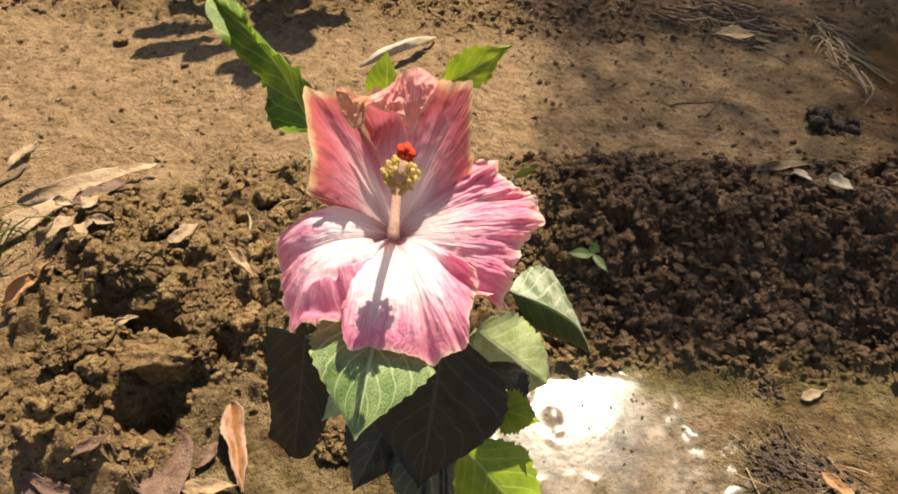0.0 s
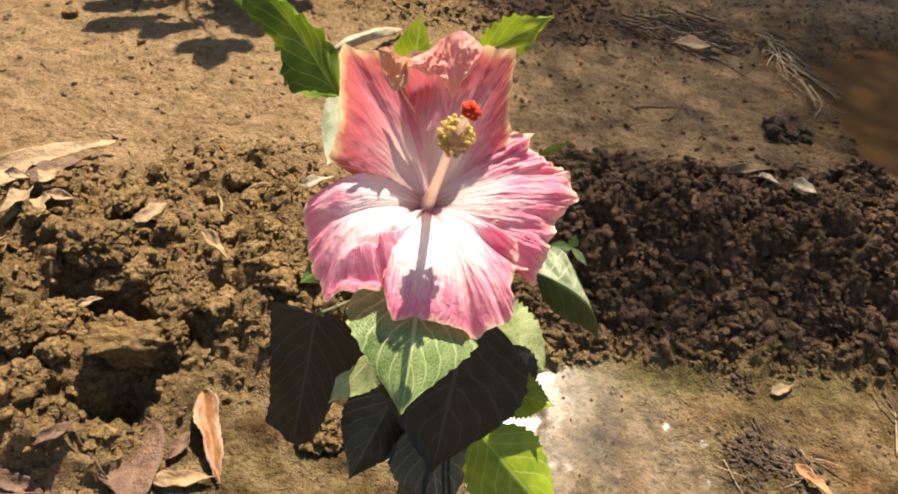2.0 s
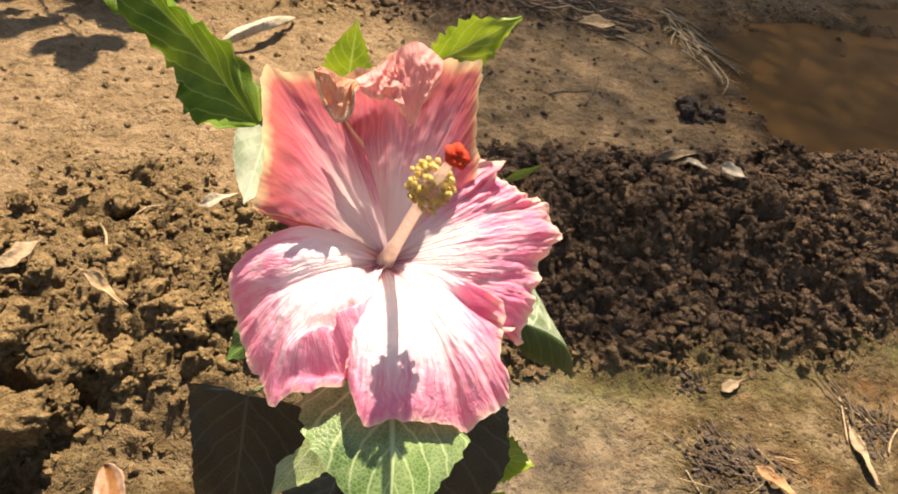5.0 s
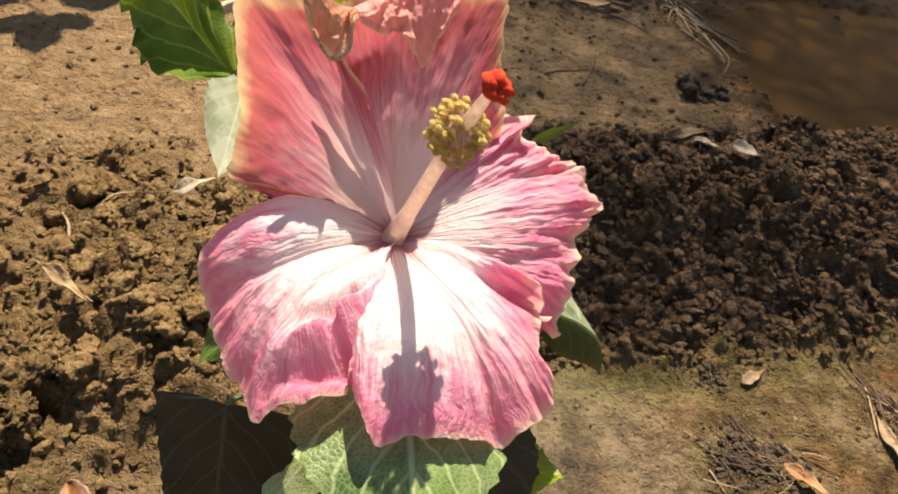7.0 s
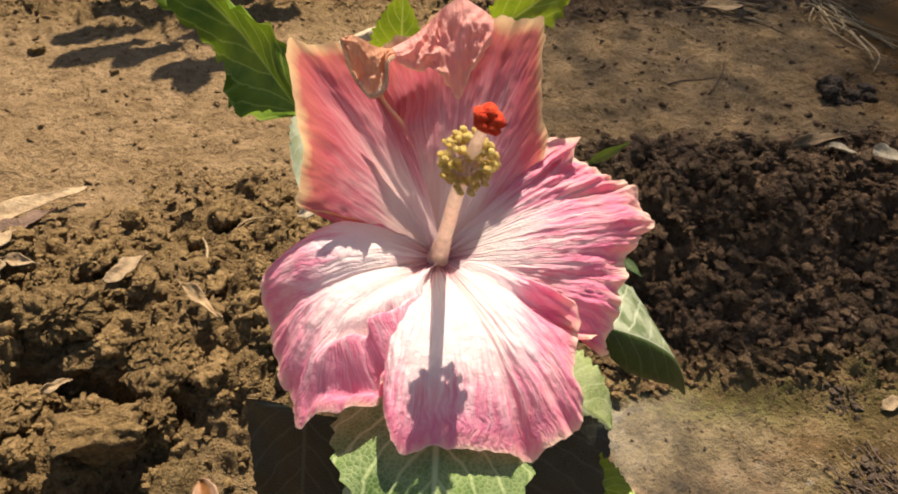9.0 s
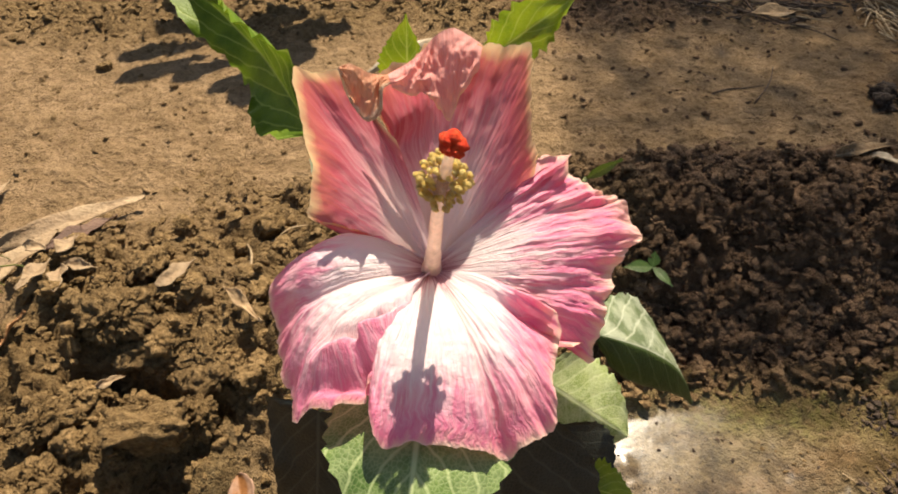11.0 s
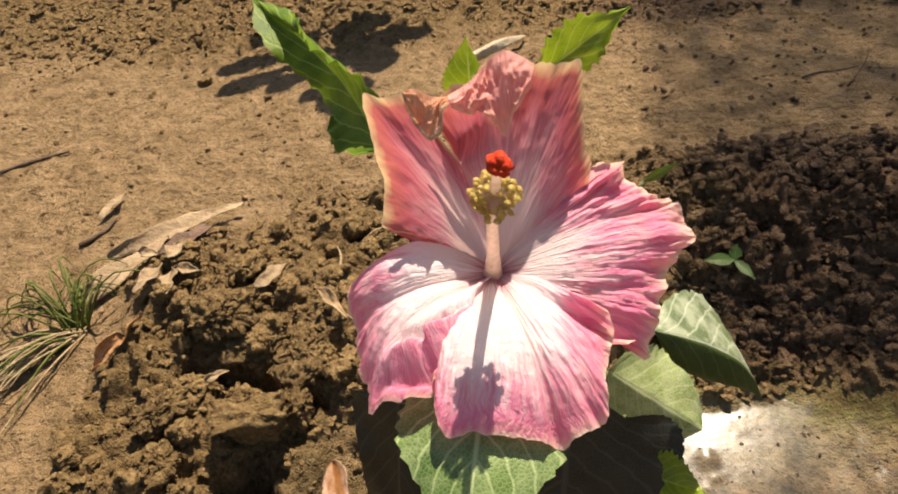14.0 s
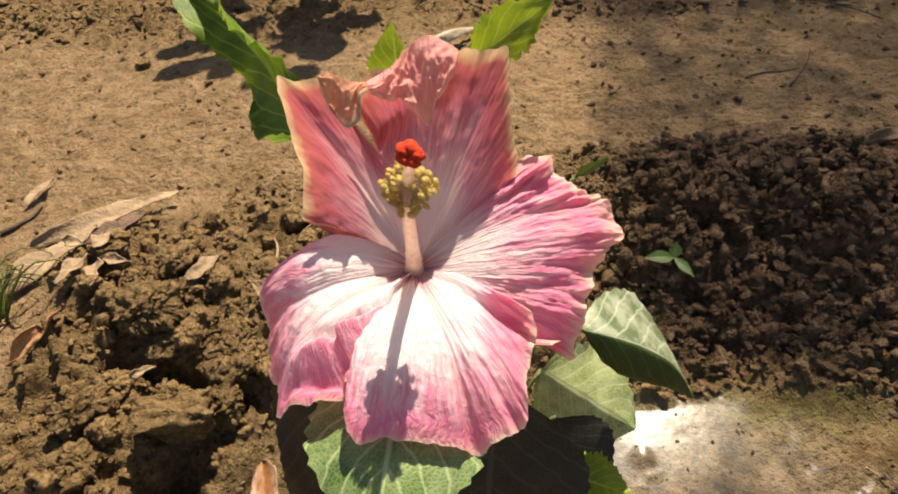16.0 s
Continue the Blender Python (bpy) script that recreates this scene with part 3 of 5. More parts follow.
GZ = GZ * (1 - FILM) + FILM * (-0.036 + 0.076 * (GY - 0.45) + 0.019 * (GX - 0.2) + 0.0024 * np.clip(fbm(GX, GY, 30, 3) - 0.20, 0, 1) + 0.0006 * fbm(GX, GY, 8, 2) * smooth(0.30, 0.42, GX))
ground = obj("ground", np.stack([GX, GY, GZ], -1).reshape(-1, 3), grid_faces(len(gy), len(gx)), SOIL)
for key, arr in (("wet", np.clip(WET, 0, 1) * near), ("film", FILM), ("moss", MOSS), ("soak", SOAK), ("dug", np.clip(DUG + 0.9 * rough_far, 0, 1) * near)):
    a = ground.data.attributes.new(key, "FLOAT", "POINT")
    a.data.foreach_set("value", arr.astype(np.float32).ravel())
tagged(ground, "dry tan garden soil with a crumbly dug bank and a wet furrow", "ground", kind="structure")


def ground_z(x, y):
    j = min(max(int(np.searchsorted(gx, x)), 1), len(gx) - 1)
    i = min(max(int(np.searchsorted(gy, y)), 1), len(gy) - 1)
    fx, fy = (x - gx[j - 1]) / (gx[j] - gx[j - 1]), (y - gy[i - 1]) / (gy[i] - gy[i - 1])
    return float((GZ[i - 1, j - 1] * (1 - fx) + GZ[i - 1, j] * fx) * (1 - fy) + (GZ[i, j - 1] * (1 - fx) + GZ[i, j] * fx) * fy)


wx, wy = np.meshgrid(np.linspace(0.55, 2.2, 40), np.linspace(0.74, 1.9, 30))
water = obj("water", np.stack([wx, wy, np.full_like(wx, -0.0075) + 0.0], -1).reshape(-1, 3), grid_faces(30, 40), WATER)
tagged(water, "shallow puddle of still brown muddy water", "puddle", kind="structure")

# ---- soil clods and crumbs ----
def lump(seed, sub, cuts=13, rough=1.0, least=0.55):
    """A broken piece of soil: a ball cut by random planes, then roughened."""
    r2 = np.random.default_rng(int(seed * 10))
    planes = r2.normal(size=(cuts, 3))
    planes /= np.linalg.norm(planes, axis=1)[:, None]
    depth = r2.uniform(least, 0.95, cuts)
    bm = bmesh.new()
    bmesh.ops.create_icosphere(bm, subdivisions=sub, radius=1.0)
    off = Vector((seed * 3.7, seed * 1.9, seed * 5.3))
    for v in bm.verts:
        c = v.co.normalized()
        dots = planes @ np.array(c)
        k = float(np.min(np.where(dots > 0.05, depth / np.maximum(dots, 0.05), 9)))
        k = min(k, 1.25)
        k += rough * (0.10 * noise.noise(c * 2.4 + off) + 0.10 * noise.noise(c * 5.5 + off) + 0.08 * noise.noise(c * 11.0 + off) + (0.07 * noise.noise(c * 23.0 + off) if sub > 3 else 0))
        v.co = c * (k - rough * 0.16 * abs(noise.noise(c * 3.1 - off))) + rough * (0.10 * noise.noise_vector(c * 3.7 + off) + 0.06 * noise.noise_vector(c * 8.0 + off))
    co = np.array([v.co[:] for v in bm.verts])
    fa = [tuple(v.index for v in f.verts) for f in bm.faces]
    bm.free()
    return co, fa


def clod(name, x, y, size, seed, flat=0.75, turn=0.0, sink=0.35, label="dry brown clod of dug garden soil"):
    co, fa = lump(seed, 5 if size > 0.02 else 4 if size > 0.013 else 3, 13, 1.5)
    c, s = math.cos(turn), math.sin(turn)
    co = co * (size, size * 0.85, size * flat)
    co = np.stack([co[:, 0] * c - co[:, 1] * s, co[:, 0] * s + co[:, 1] * c, co[:, 2]], -1)
    ob = obj(name, co, fa, CLOD)
    ob.location = (x, y, ground_z(x, y) + co[:, 2].max() * (1 - 2 * sink) * 0.9)
    tagged(ob, label, "soil clod", "clods on the dug bank")
    return ob


def block(x, y, size, lean, turn, z, label):
    """An angular clod whose front face leans over its own shadow."""
    bm = bmesh.new()
    bmesh.ops.create_cube(bm, size=2.0)
    bmesh.ops.subdivide_edges(bm, edges=bm.edges, cuts=13, use_grid_fill=True)
    off = Vector((x * 31, y * 17, 3.0))
    for v in bm.verts:
        c = v.co * 0.86 + 0.14 * v.co.normalized()
        c = c + 0.30 * noise.noise_vector(c * 1.3 + off) + 0.17 * noise.noise_vector(c * 3.1 + off) + 0.11 * noise.noise_vector(c * 7.0 + off)
        c.y -= lean * (c.z + 1.0)
        c.x *= 1.0 + 0.18 * c.z
        v.co = Matrix.Rotation(turn, 3, "Z") @ Vector((c.x * size[0], c.y * size[1], c.z * size[2]))
    co = np.array([v.co[:] for v in bm.verts])
    fa = [tuple(v.index for v in f.verts) for f in bm.faces]
    bm.free()
    ob = obj("soil_clod", co, fa, CLOD)
    ob.location = (x, y, z)
    return tagged(ob, label, "soil clod", "clods on the dug bank")


def crumbs(name, count, box, sizes, mask, label, mat=None):
    shapes = [lump(40 + k, 2, 10, 0.9, 0.28) for k in range(14)]
    vs, fs, base, made = [], [], 0, 0
    while made < count:
        x, y = rng.uniform(box[0], box[1]), rng.uniform(box[2], box[3])
        made += 1
        if rng.random() > mask(x, y) or ((x + 0.205) / 0.034) ** 2 + ((y - 0.402) / 0.024) ** 2 < 1:
            continue
        co, fa = shapes[rng.integers(14)]
        r = sizes[0] + (sizes[1] - sizes[0]) * rng.random() ** 2.5
        w = rng.uniform(0, 6.28)
        c, s = math.cos(w), math.sin(w)
        p = co * (r * 1.25, r * rng.uniform(0.6, 1.2), r * rng.uniform(0.5, 0.9))
        p = np.stack([p[:, 0] * c - p[:, 1] * s + x, p[:, 0] * s + p[:, 1] * c + y, p[:, 2] + ground_z(x, y) + r * 0.25], -1)
        vs.append(p)
        fs += [tuple(i + base for i in f) for f in fa]
        base += len(p)
    ob = obj(name, np.vstack(vs), fs, mat or CLOD, smooth=False)
    tagged(ob, label, "soil crumbs", kind="stuff")


def mask_of(f):
    return lambda x, y: float(f(np.array(x), np.array(y)))

# ---- hibiscus plant ----
plant = tagged(new("hibiscus_plant"), "hibiscus plant with one large pink wilting-edged flower and green leaves", "flowering plant")
plant.location = (0.03, 0.33, -0.03)
bpy.context.view_layer.update()
BASE = np.array((0.03, 0.33, -0.03))
THROAT = np.array((0.0193, 0.3065, 0.2905))
FRONT = np.array((0.0, -0.72, 0.69))


def under(verts):
    return np.asarray(verts) - BASE


def bell(v, v0, w):
    return np.exp(-(((v - v0) / w) ** 2))


def petal(knots, mat, arch, seed, label, frill=0.002, crumple=0.0007, lip=0.0, swell=1.0, folds=(), dents=(), crush=(), bleach=(0.0, 0.0), grain=0.00055, fray=1.0, nu=84, nv=210):
    """A fan from the throat to an outer edge. arch: how far it vaults, along the edge; folds run along the veins, dents and crushed parts lie anywhere."""
    edge = spline(knots, nv)
    way = edge - THROAT
    nor = np.cross(np.gradient(edge, axis=0), way)
    nor /= np.linalg.norm(nor, axis=1)[:, None] + 1e-9
    nor[(nor @ FRONT) < 0] *= -1
    ker = np.ones(31) / 31
    for _ in range(2):
        nor = np.stack([np.convolve(np.pad(nor[:, k], 15, mode="edge"), ker, "valid") for k in range(3)], -1)
    nor /= np.linalg.norm(nor, axis=1)[:, None] + 1e-9
    mid = edge[nv // 2] * 0.6 + 0.4 * edge.mean(axis=0)
    v = np.linspace(0, 1, nv)
    vault = np.interp(v, np.linspace(0, 1, len(arch)), arch)
    ker2 = np.ones(41) / 41
    vault = np.convolve(np.pad(vault, 20, mode="edge"), ker2, "valid")
    wan = np.interp(v, np.linspace(0, 1, len(bleach)), bleach)
    verts, uvs = [], []
    for i in range(nu):
        u = 0.03 + 0.97 * i / (nu - 1)
        us = np.full(nv, u)
        rim = u ** 6
        soft = float(smooth(0.22, 0.6, np.array(u)))
        h = vault * math.sin(math.pi * u ** swell) + lip * float(smooth(0.84, 1.0, np.array(u))) ** 2 * (1 + 1.2 * vnoise(v * 7 + seed, us))
        h = h + crumple * soft * (2.2 * vnoise(v * 17 + seed + 3 * u, us * 8 + seed) + 1.3 * vnoise(v * 36 + seed, us * 17 + 5 * v) + 0.8 * vnoise(v * 80 + seed, us * 30))
        h = h + grain * u * (vnoise(v * 70 + seed, us * 2.5) + 0.6 * vnoise(v * 130 + seed, us * 5)) * 2
        h = h + frill * rim * (2 * vnoise(v * 13 + 3 * seed, us * 2) + 1.1 * fray * vnoise(v * 31 + seed, us * 4) + 0.7 * fray * vnoise(v * 66 + seed, us * 6))
        for v0, w, u0, u1, deep, slope in folds:
            h = h + deep * bell(v, v0 + slope * (u - u0), w) * float(smooth(u0, u1, np.array(u)))
        for v0, w, u0, wu, amp in dents:
            h = h + amp * bell(v, v0, w) * math.exp(-((u - u0) / wu) ** 2)
        for v0, w, u0, amp, fu in crush:
            c = np.exp(-(((v - v0) / w) ** 4)) * float(smooth(u0, u0 + 0.15, np.array(u)))
            h = h + amp * c * (1 - 4 * np.abs(vnoise(v * 30 + seed, u * fu + 6 * v)) + vnoise(v * 66 + seed, us * 2 * fu))
        p = THROAT + (mid - THROAT) * u + (edge - mid) * u ** 0.82 + nor * h[:, None]
        p = p + way * (rim * (0.035 * vnoise(v * 15 + seed, np.full(nv, seed)) + 0.022 * fray * vnoise(v * 45 + seed, np.full(nv, seed + 3)) + 0.014 * fray * vnoise(v * 95 + seed, np.full(nv, seed + 5))))[:, None]
        verts.append(p)
        uvs += [(q, u - k * u * (1 - u ** 8)) for q, k in zip(v, wan)]
    return obj("petal", under(np.vstack(verts)), grid_faces(nu, nv), mat, plant, label, uvs)


left_upper = petal([(-0.0100, 0.331, 0.2920), (-0.0190, 0.340, 0.2880), (-0.0330, 0.346, 0.2870), (-0.0295, 0.348, 0.2990), (-0.0280, 0.348, 0.3255), (-0.0298, 0.342, 0.3555), (-0.0206, 0.341, 0.3555), (-0.0107, 0.338, 0.3583),
                    (-0.0050, 0.333, 0.3545), (-0.0020, 0.3305, 0.3470), (0.0020, 0.3290, 0.3420), (0.0080, 0.3265, 0.3360)], PETAL_TOP, (-0.001, -0.003, -0.004, -0.004, -0.003, -0.001, 0.002), 3.1,
                   "salmon-rose upright petal with a yellowish curled rim", frill=0.0013, crumple=0.0004, grain=0.00025, lip=0.0015, fray=0.5, folds=((0.40, 0.02, 0.5, 1.0, 0.001, 0.0),))
right_upper = petal([(0.0050, 0.338, 0.3315), (-0.0010, 0.349, 0.3430), (0.0035, 0.350, 0.3520), (0.0132, 0.350, 0.3560), (0.0200, 0.350, 0.3610), (0.0257, 0.350, 0.3646), (0.0362, 0.349, 0.3620), (0.0481, 0.350, 0.3605), (0.0585, 0.3525, 0.3602),
                     (0.0588, 0.348, 0.3436), (0.0590, 0.341, 0.3271), (0.0600, 0.335, 0.3140)], PETAL_TOP, (-0.003, -0.006, -0.006, -0.004, -0.003, -0.003, -0.001), 7.7,
                    "salmon-rose upright petal with a crumpled folded rim", frill=0.0013, crumple=0.0005, grain=0.00025, lip=0.001, folds=((0.53, 0.02, 0.45, 0.9, 0.0022, 0.0), (0.58, 0.015, 0.5, 0.9, -0.0015, 0.0), (0.95, 0.03, 0.4, 1.0, 0.002, 0.0)),
                    dents=((0.17, 0.13, 0.60, 0.07, 0.006), (0.20, 0.12, 0.78, 0.10, -0.005)))
petal([(0.0560, 0.335, 0.3050), (0.0600, 0.339, 0.3130), (0.0655, 0.342, 0.3155), (0.0720, 0.346, 0.3158), (0.0775, 0.347, 0.3115), (0.0840, 0.341, 0.3065), (0.0910, 0.338, 0.3020), (0.0968, 0.333, 0.2990), (0.1025, 0.322, 0.2945),
                    (0.0950, 0.314, 0.2890), (0.0870, 0.305, 0.2800), (0.0830, 0.295, 0.2714), (0.0800, 0.2835, 0.2660), (0.0700, 0.280, 0.2760), (0.0625, 0.281, 0.2870)], PETAL_SIDE, (0.004, 0.006, 0.008, 0.010, 0.012, 0.010, 0.005), 5.3,
                   "pink petal with a frilled rim and white veins", frill=0.0042, crumple=0.0005, fray=1.7, nv=290, crush=((0.24, 0.22, 0.55, 0.0015, 5), (0.40, 0.36, 0.80, 0.0011, 13)),
                   folds=((0.05, 0.025, 0.5, 0.9, 0.002, 0.0), (0.11, 0.025, 0.55, 0.95, -0.004, 0.0), (0.18, 0.025, 0.55, 0.95, 0.003, 0.03), (0.25, 0.025, 0.6, 1.0, -0.004, 0.0), (0.33, 0.02, 0.6, 1.0, 0.004, 0.0), (0.40, 0.02, 0.6, 1.0, -0.004, 0.0),
                          (0.50, 0.02, 0.6, 1.0, 0.003, 0.0), (0.60, 0.02, 0.55, 1.0, -0.003, 0.0), (0.74, 0.04, 0.5, 1.0, 0.006, 0.0), (0.86, 0.03, 0.4, 0.9, -0.007, 0.0)))
petal([(-0.0010, 0.322, 0.2965), (-0.0140, 0.331, 0.2890), (-0.0270, 0.330, 0.2850), (-0.0425, 0.305, 0.2880), (-0.0405, 0.291, 0.2720), (-0.0370, 0.277, 0.2710), (-0.0315, 0.263, 0.2730), (-0.0290, 0.251, 0.2725),
                    (-0.0165, 0.2485, 0.2790), (-0.0065, 0.2515, 0.2860), (0.0000, 0.256, 0.2890), (0.0068, 0.264, 0.2920), (0.0105, 0.277, 0.2915)], PETAL, (0.003, 0.008, 0.016, 0.018, 0.016, 0.012, 0.005), 9.9,
                   "pink drooping petal with a fold and white veins", frill=0.0014, crumple=0.0005, swell=1.15, bleach=(0.25, 0.2, 0.15, 0.2, 0.2, 0.15, 0.35), dents=((0.80, 0.12, 0.62, 0.06, -0.0095), (0.81, 0.12, 0.76, 0.05, 0.0065), (0.79, 0.09, 0.89, 0.045, -0.0075)),
                   folds=((0.79, 0.022, 0.45, 0.75, -0.006, 0.03), (0.71, 0.03, 0.5, 0.9, 0.003, 0.0), (0.58, 0.02, 0.5, 1.0, -0.0025, 0.0), (0.45, 0.025, 0.5, 1.0, 0.002, 0.0)))
petal([(0.0540, 0.288, 0.2890), (0.0610, 0.2825, 0.2895), (0.0645, 0.277, 0.2880), (0.0625, 0.268, 0.2800), (0.0600, 0.256, 0.2780), (0.0598, 0.245, 0.2765), (0.0548, 0.240, 0.2740), (0.0426, 0.2375, 0.2690), (0.0329, 0.236, 0.2760), (0.0164, 0.235, 0.2800),
       (0.0043, 0.2345, 0.2810), (-0.0005, 0.2395, 0.2860), (-0.0015, 0.252, 0.2850), (0.0000, 0.268, 0.2840)], PETAL, (0.001, 0.004, 0.009, 0.011, 0.011, 0.009, 0.003), 1.4,
      "pink front petal bleached pale towards its base", frill=0.0013, crumple=0.0005, swell=1.1, bleach=(0.0, 0.05, 0.1, 0.2, 0.3, 0.4, 0.45),
      folds=((0.17, 0.022, 0.42, 0.75, -0.0050, -0.05), (0.10, 0.020, 0.50, 0.85, 0.0030, -0.05), (0.30, 0.03, 0.5, 0.9, 0.004, 0.0), (0.39, 0.02, 0.6, 1.0, -0.003, 0.0), (0.50, 0.025, 0.62, 1.0, -0.004, 0.0), (0.95, 0.03, 0.5, 0.9, -0.003, 0.0)))


def rim_sheet(top, bottom, bulge, seed, mat, label, host, deep=0.0016, nu=34, nv=90):
    """A withered strip of the rim that has folded forward, crumpled, between an upper and a lower line."""
    a, b = spline(top, nv), spline(bottom, nv)
    q = np.linspace(0, 1, nv)
    ends = np.clip(np.minimum(7 * q, 7 * (1 - q)), 0, 1)
    verts, uvs = [], []
    for i in range(nu):
        s = i / (nu - 1)
        ridge = 1 - 4 * np.abs(vnoise(q * 7 + seed + 2 * s, np.full(nv, s * 3.2 + seed) + 3 * q)) + 0.7 * vnoise(q * 19 + seed, np.full(nv, s * 8 + seed)) + 0.4 * vnoise(q * 44 + seed, np.full(nv, s * 16 + seed))
        h = 0.0008 + bulge * math.sin(math.pi * min(1.0, 0.1 + 0.8 * s)) + deep * ends * ridge * min(1.0, 3 * s)
        verts.append(a * (1 - s) + b * s + FRONT * h[:, None] + (b - a) * (0.16 * s ** 4 * vnoise(q * 22 + seed, np.full(nv, 2.5)))[:, None])
        uvs += [(0.2 + 0.6 * k, 0.70 + 0.15 * s + 0.15 * s ** 9) for k in q]
    return obj("folded_rim", under(np.vstack(verts)), grid_faces(nu, nv), mat, host, label, uvs)


rim_sheet([(0.0055, 0.343, 0.3530), (0.0123, 0.347, 0.3550), (0.0182, 0.349, 0.3590), (0.0228, 0.3495, 0.3640), (0.0290, 0.350, 0.3668), (0.0348, 0.350, 0.3640), (0.0400, 0.349, 0.3605)],
          [(0.0071, 0.337, 0.3506), (0.0121, 0.336, 0.3483), (0.0177, 0.336, 0.3484), (0.0216, 0.335, 0.3459), (0.0271, 0.333, 0.3389), (0.0309, 0.335, 0.3452), (0.0385, 0.341, 0.3556)], 0.0034, 3.3, PETAL_FOLD, "crumpled pink rim folded forward", right_upper, 0.0026)
CURL = [(-0.0110, 0.3355, 0.3600), (-0.0080, 0.332, 0.3504), (-0.0046, 0.330, 0.3449), (-0.0013, 0.3285, 0.3431), (0.0029, 0.329, 0.3463), (0.0036, 0.332, 0.3530), (0.0066, 0.338, 0.3525)]
rim_sheet([(-0.0110, 0.3365, 0.3596), (-0.0075, 0.3370, 0.3605), (-0.0040, 0.3370, 0.3590), (-0.0010, 0.3370, 0.3570), (0.0030, 0.340, 0.3545), (0.0066, 0.342, 0.3535)], CURL, 0.0012, 6.1, PETAL_CURL, "yellowed rim curled into a loop", left_upper, 0.0017)
tube("rolled_rim", under(np.array(CURL) + FRONT * 0.001), [0.0004, 0.0008, 0.0005, 0.0009, 0.0006, 0.0007, 0.0004], CREAM, left_upper, "cream rolled rim edge", 8, 60)

# pistil with anthers and stigma
STIG = np.array((0.0277, 0.2698, 0.3687))
pist_line = [THROAT - 0.16 * (STIG - THROAT), THROAT + 0.3 * (STIG - THROAT) + (-0.001, 0.001, -0.003), THROAT + 0.65 * (STIG - THROAT) + (-0.0015, 0, -0.001), STIG]
pistil = tube("pistil", under(pist_line), [0.0062, 0.0036, 0.0025, 0.0023, 0.0021, 0.0019, 0.0012], COLUMN, plant, "long cream staminal column", 12, 28)
co, fa = lump(77, 2)
axis_pts = spline(pist_line, 40)
BALL = np.array((0.0248, 0.2799, 0.3490))
for q in range(150):
    c = axis_pts[int(rng.uniform(0.66, 0.84) * 39)]
    d = rng.normal(size=3)
    d /= np.linalg.norm(d)
    tip = BALL + d * np.array((0.0086, 0.0086, 0.0082)) * rng.uniform(0.35, 1.15) ** 0.5
    r = rng.uniform(0.0010, 0.0015)
    obj("anther", under(co * (r, r * 0.8, r * 0.8) + tip), fa, POLLEN, pistil)
    if q % 2 == 0:
        tube("filament", under([c, 0.5 * (c + tip) + (0, 0, 0.0004), tip]), [0.0003, 0.00025, 0.0002], COLUMN, pistil, "", 4, 4)
for q in range(5):
    w = 2 * math.pi * q / 5
    side = np.array((math.cos(w), 0.5 * math.sin(w), 0.8 * math.sin(w)))
    centre = STIG + side * 0.0021 + np.array((0, -0.001, 0.0))
    obj("stigma_lobe", under(co * (0.0026, 0.0024, 0.0021) + centre), fa, STIGMA, pistil, "velvety red stigma lobe")

# calyx and stems
cal = [THROAT + np.array((0, 0.006, -0.006)), THROAT + np.array((0.001, 0.016, -0.018)), THROAT + np.array((0.002, 0.022, -0.030))]
tube("calyx", under(cal), [0.0075, 0.0065, 0.003], STEM, plant, "green calyx behind the flower", 12, 12)
tube("flower_stalk", under([cal[-1], (0.024, 0.345, 0.235), (0.030, 0.350, 0.190)]), [0.0026, 0.0022, 0.0026], STEM, plant, "", 8, 12)
tube("stem", under([(0.035, 0.335, -0.045), (0.036, 0.340, 0.06), (0.030, 0.350, 0.19), (0.012, 0.372, 0.26), (0.000, 0.385, 0.32)]), [0.0055, 0.005, 0.0036, 0.003, 0.002], STEM, plant, "brownish green main stem", 10, 30)


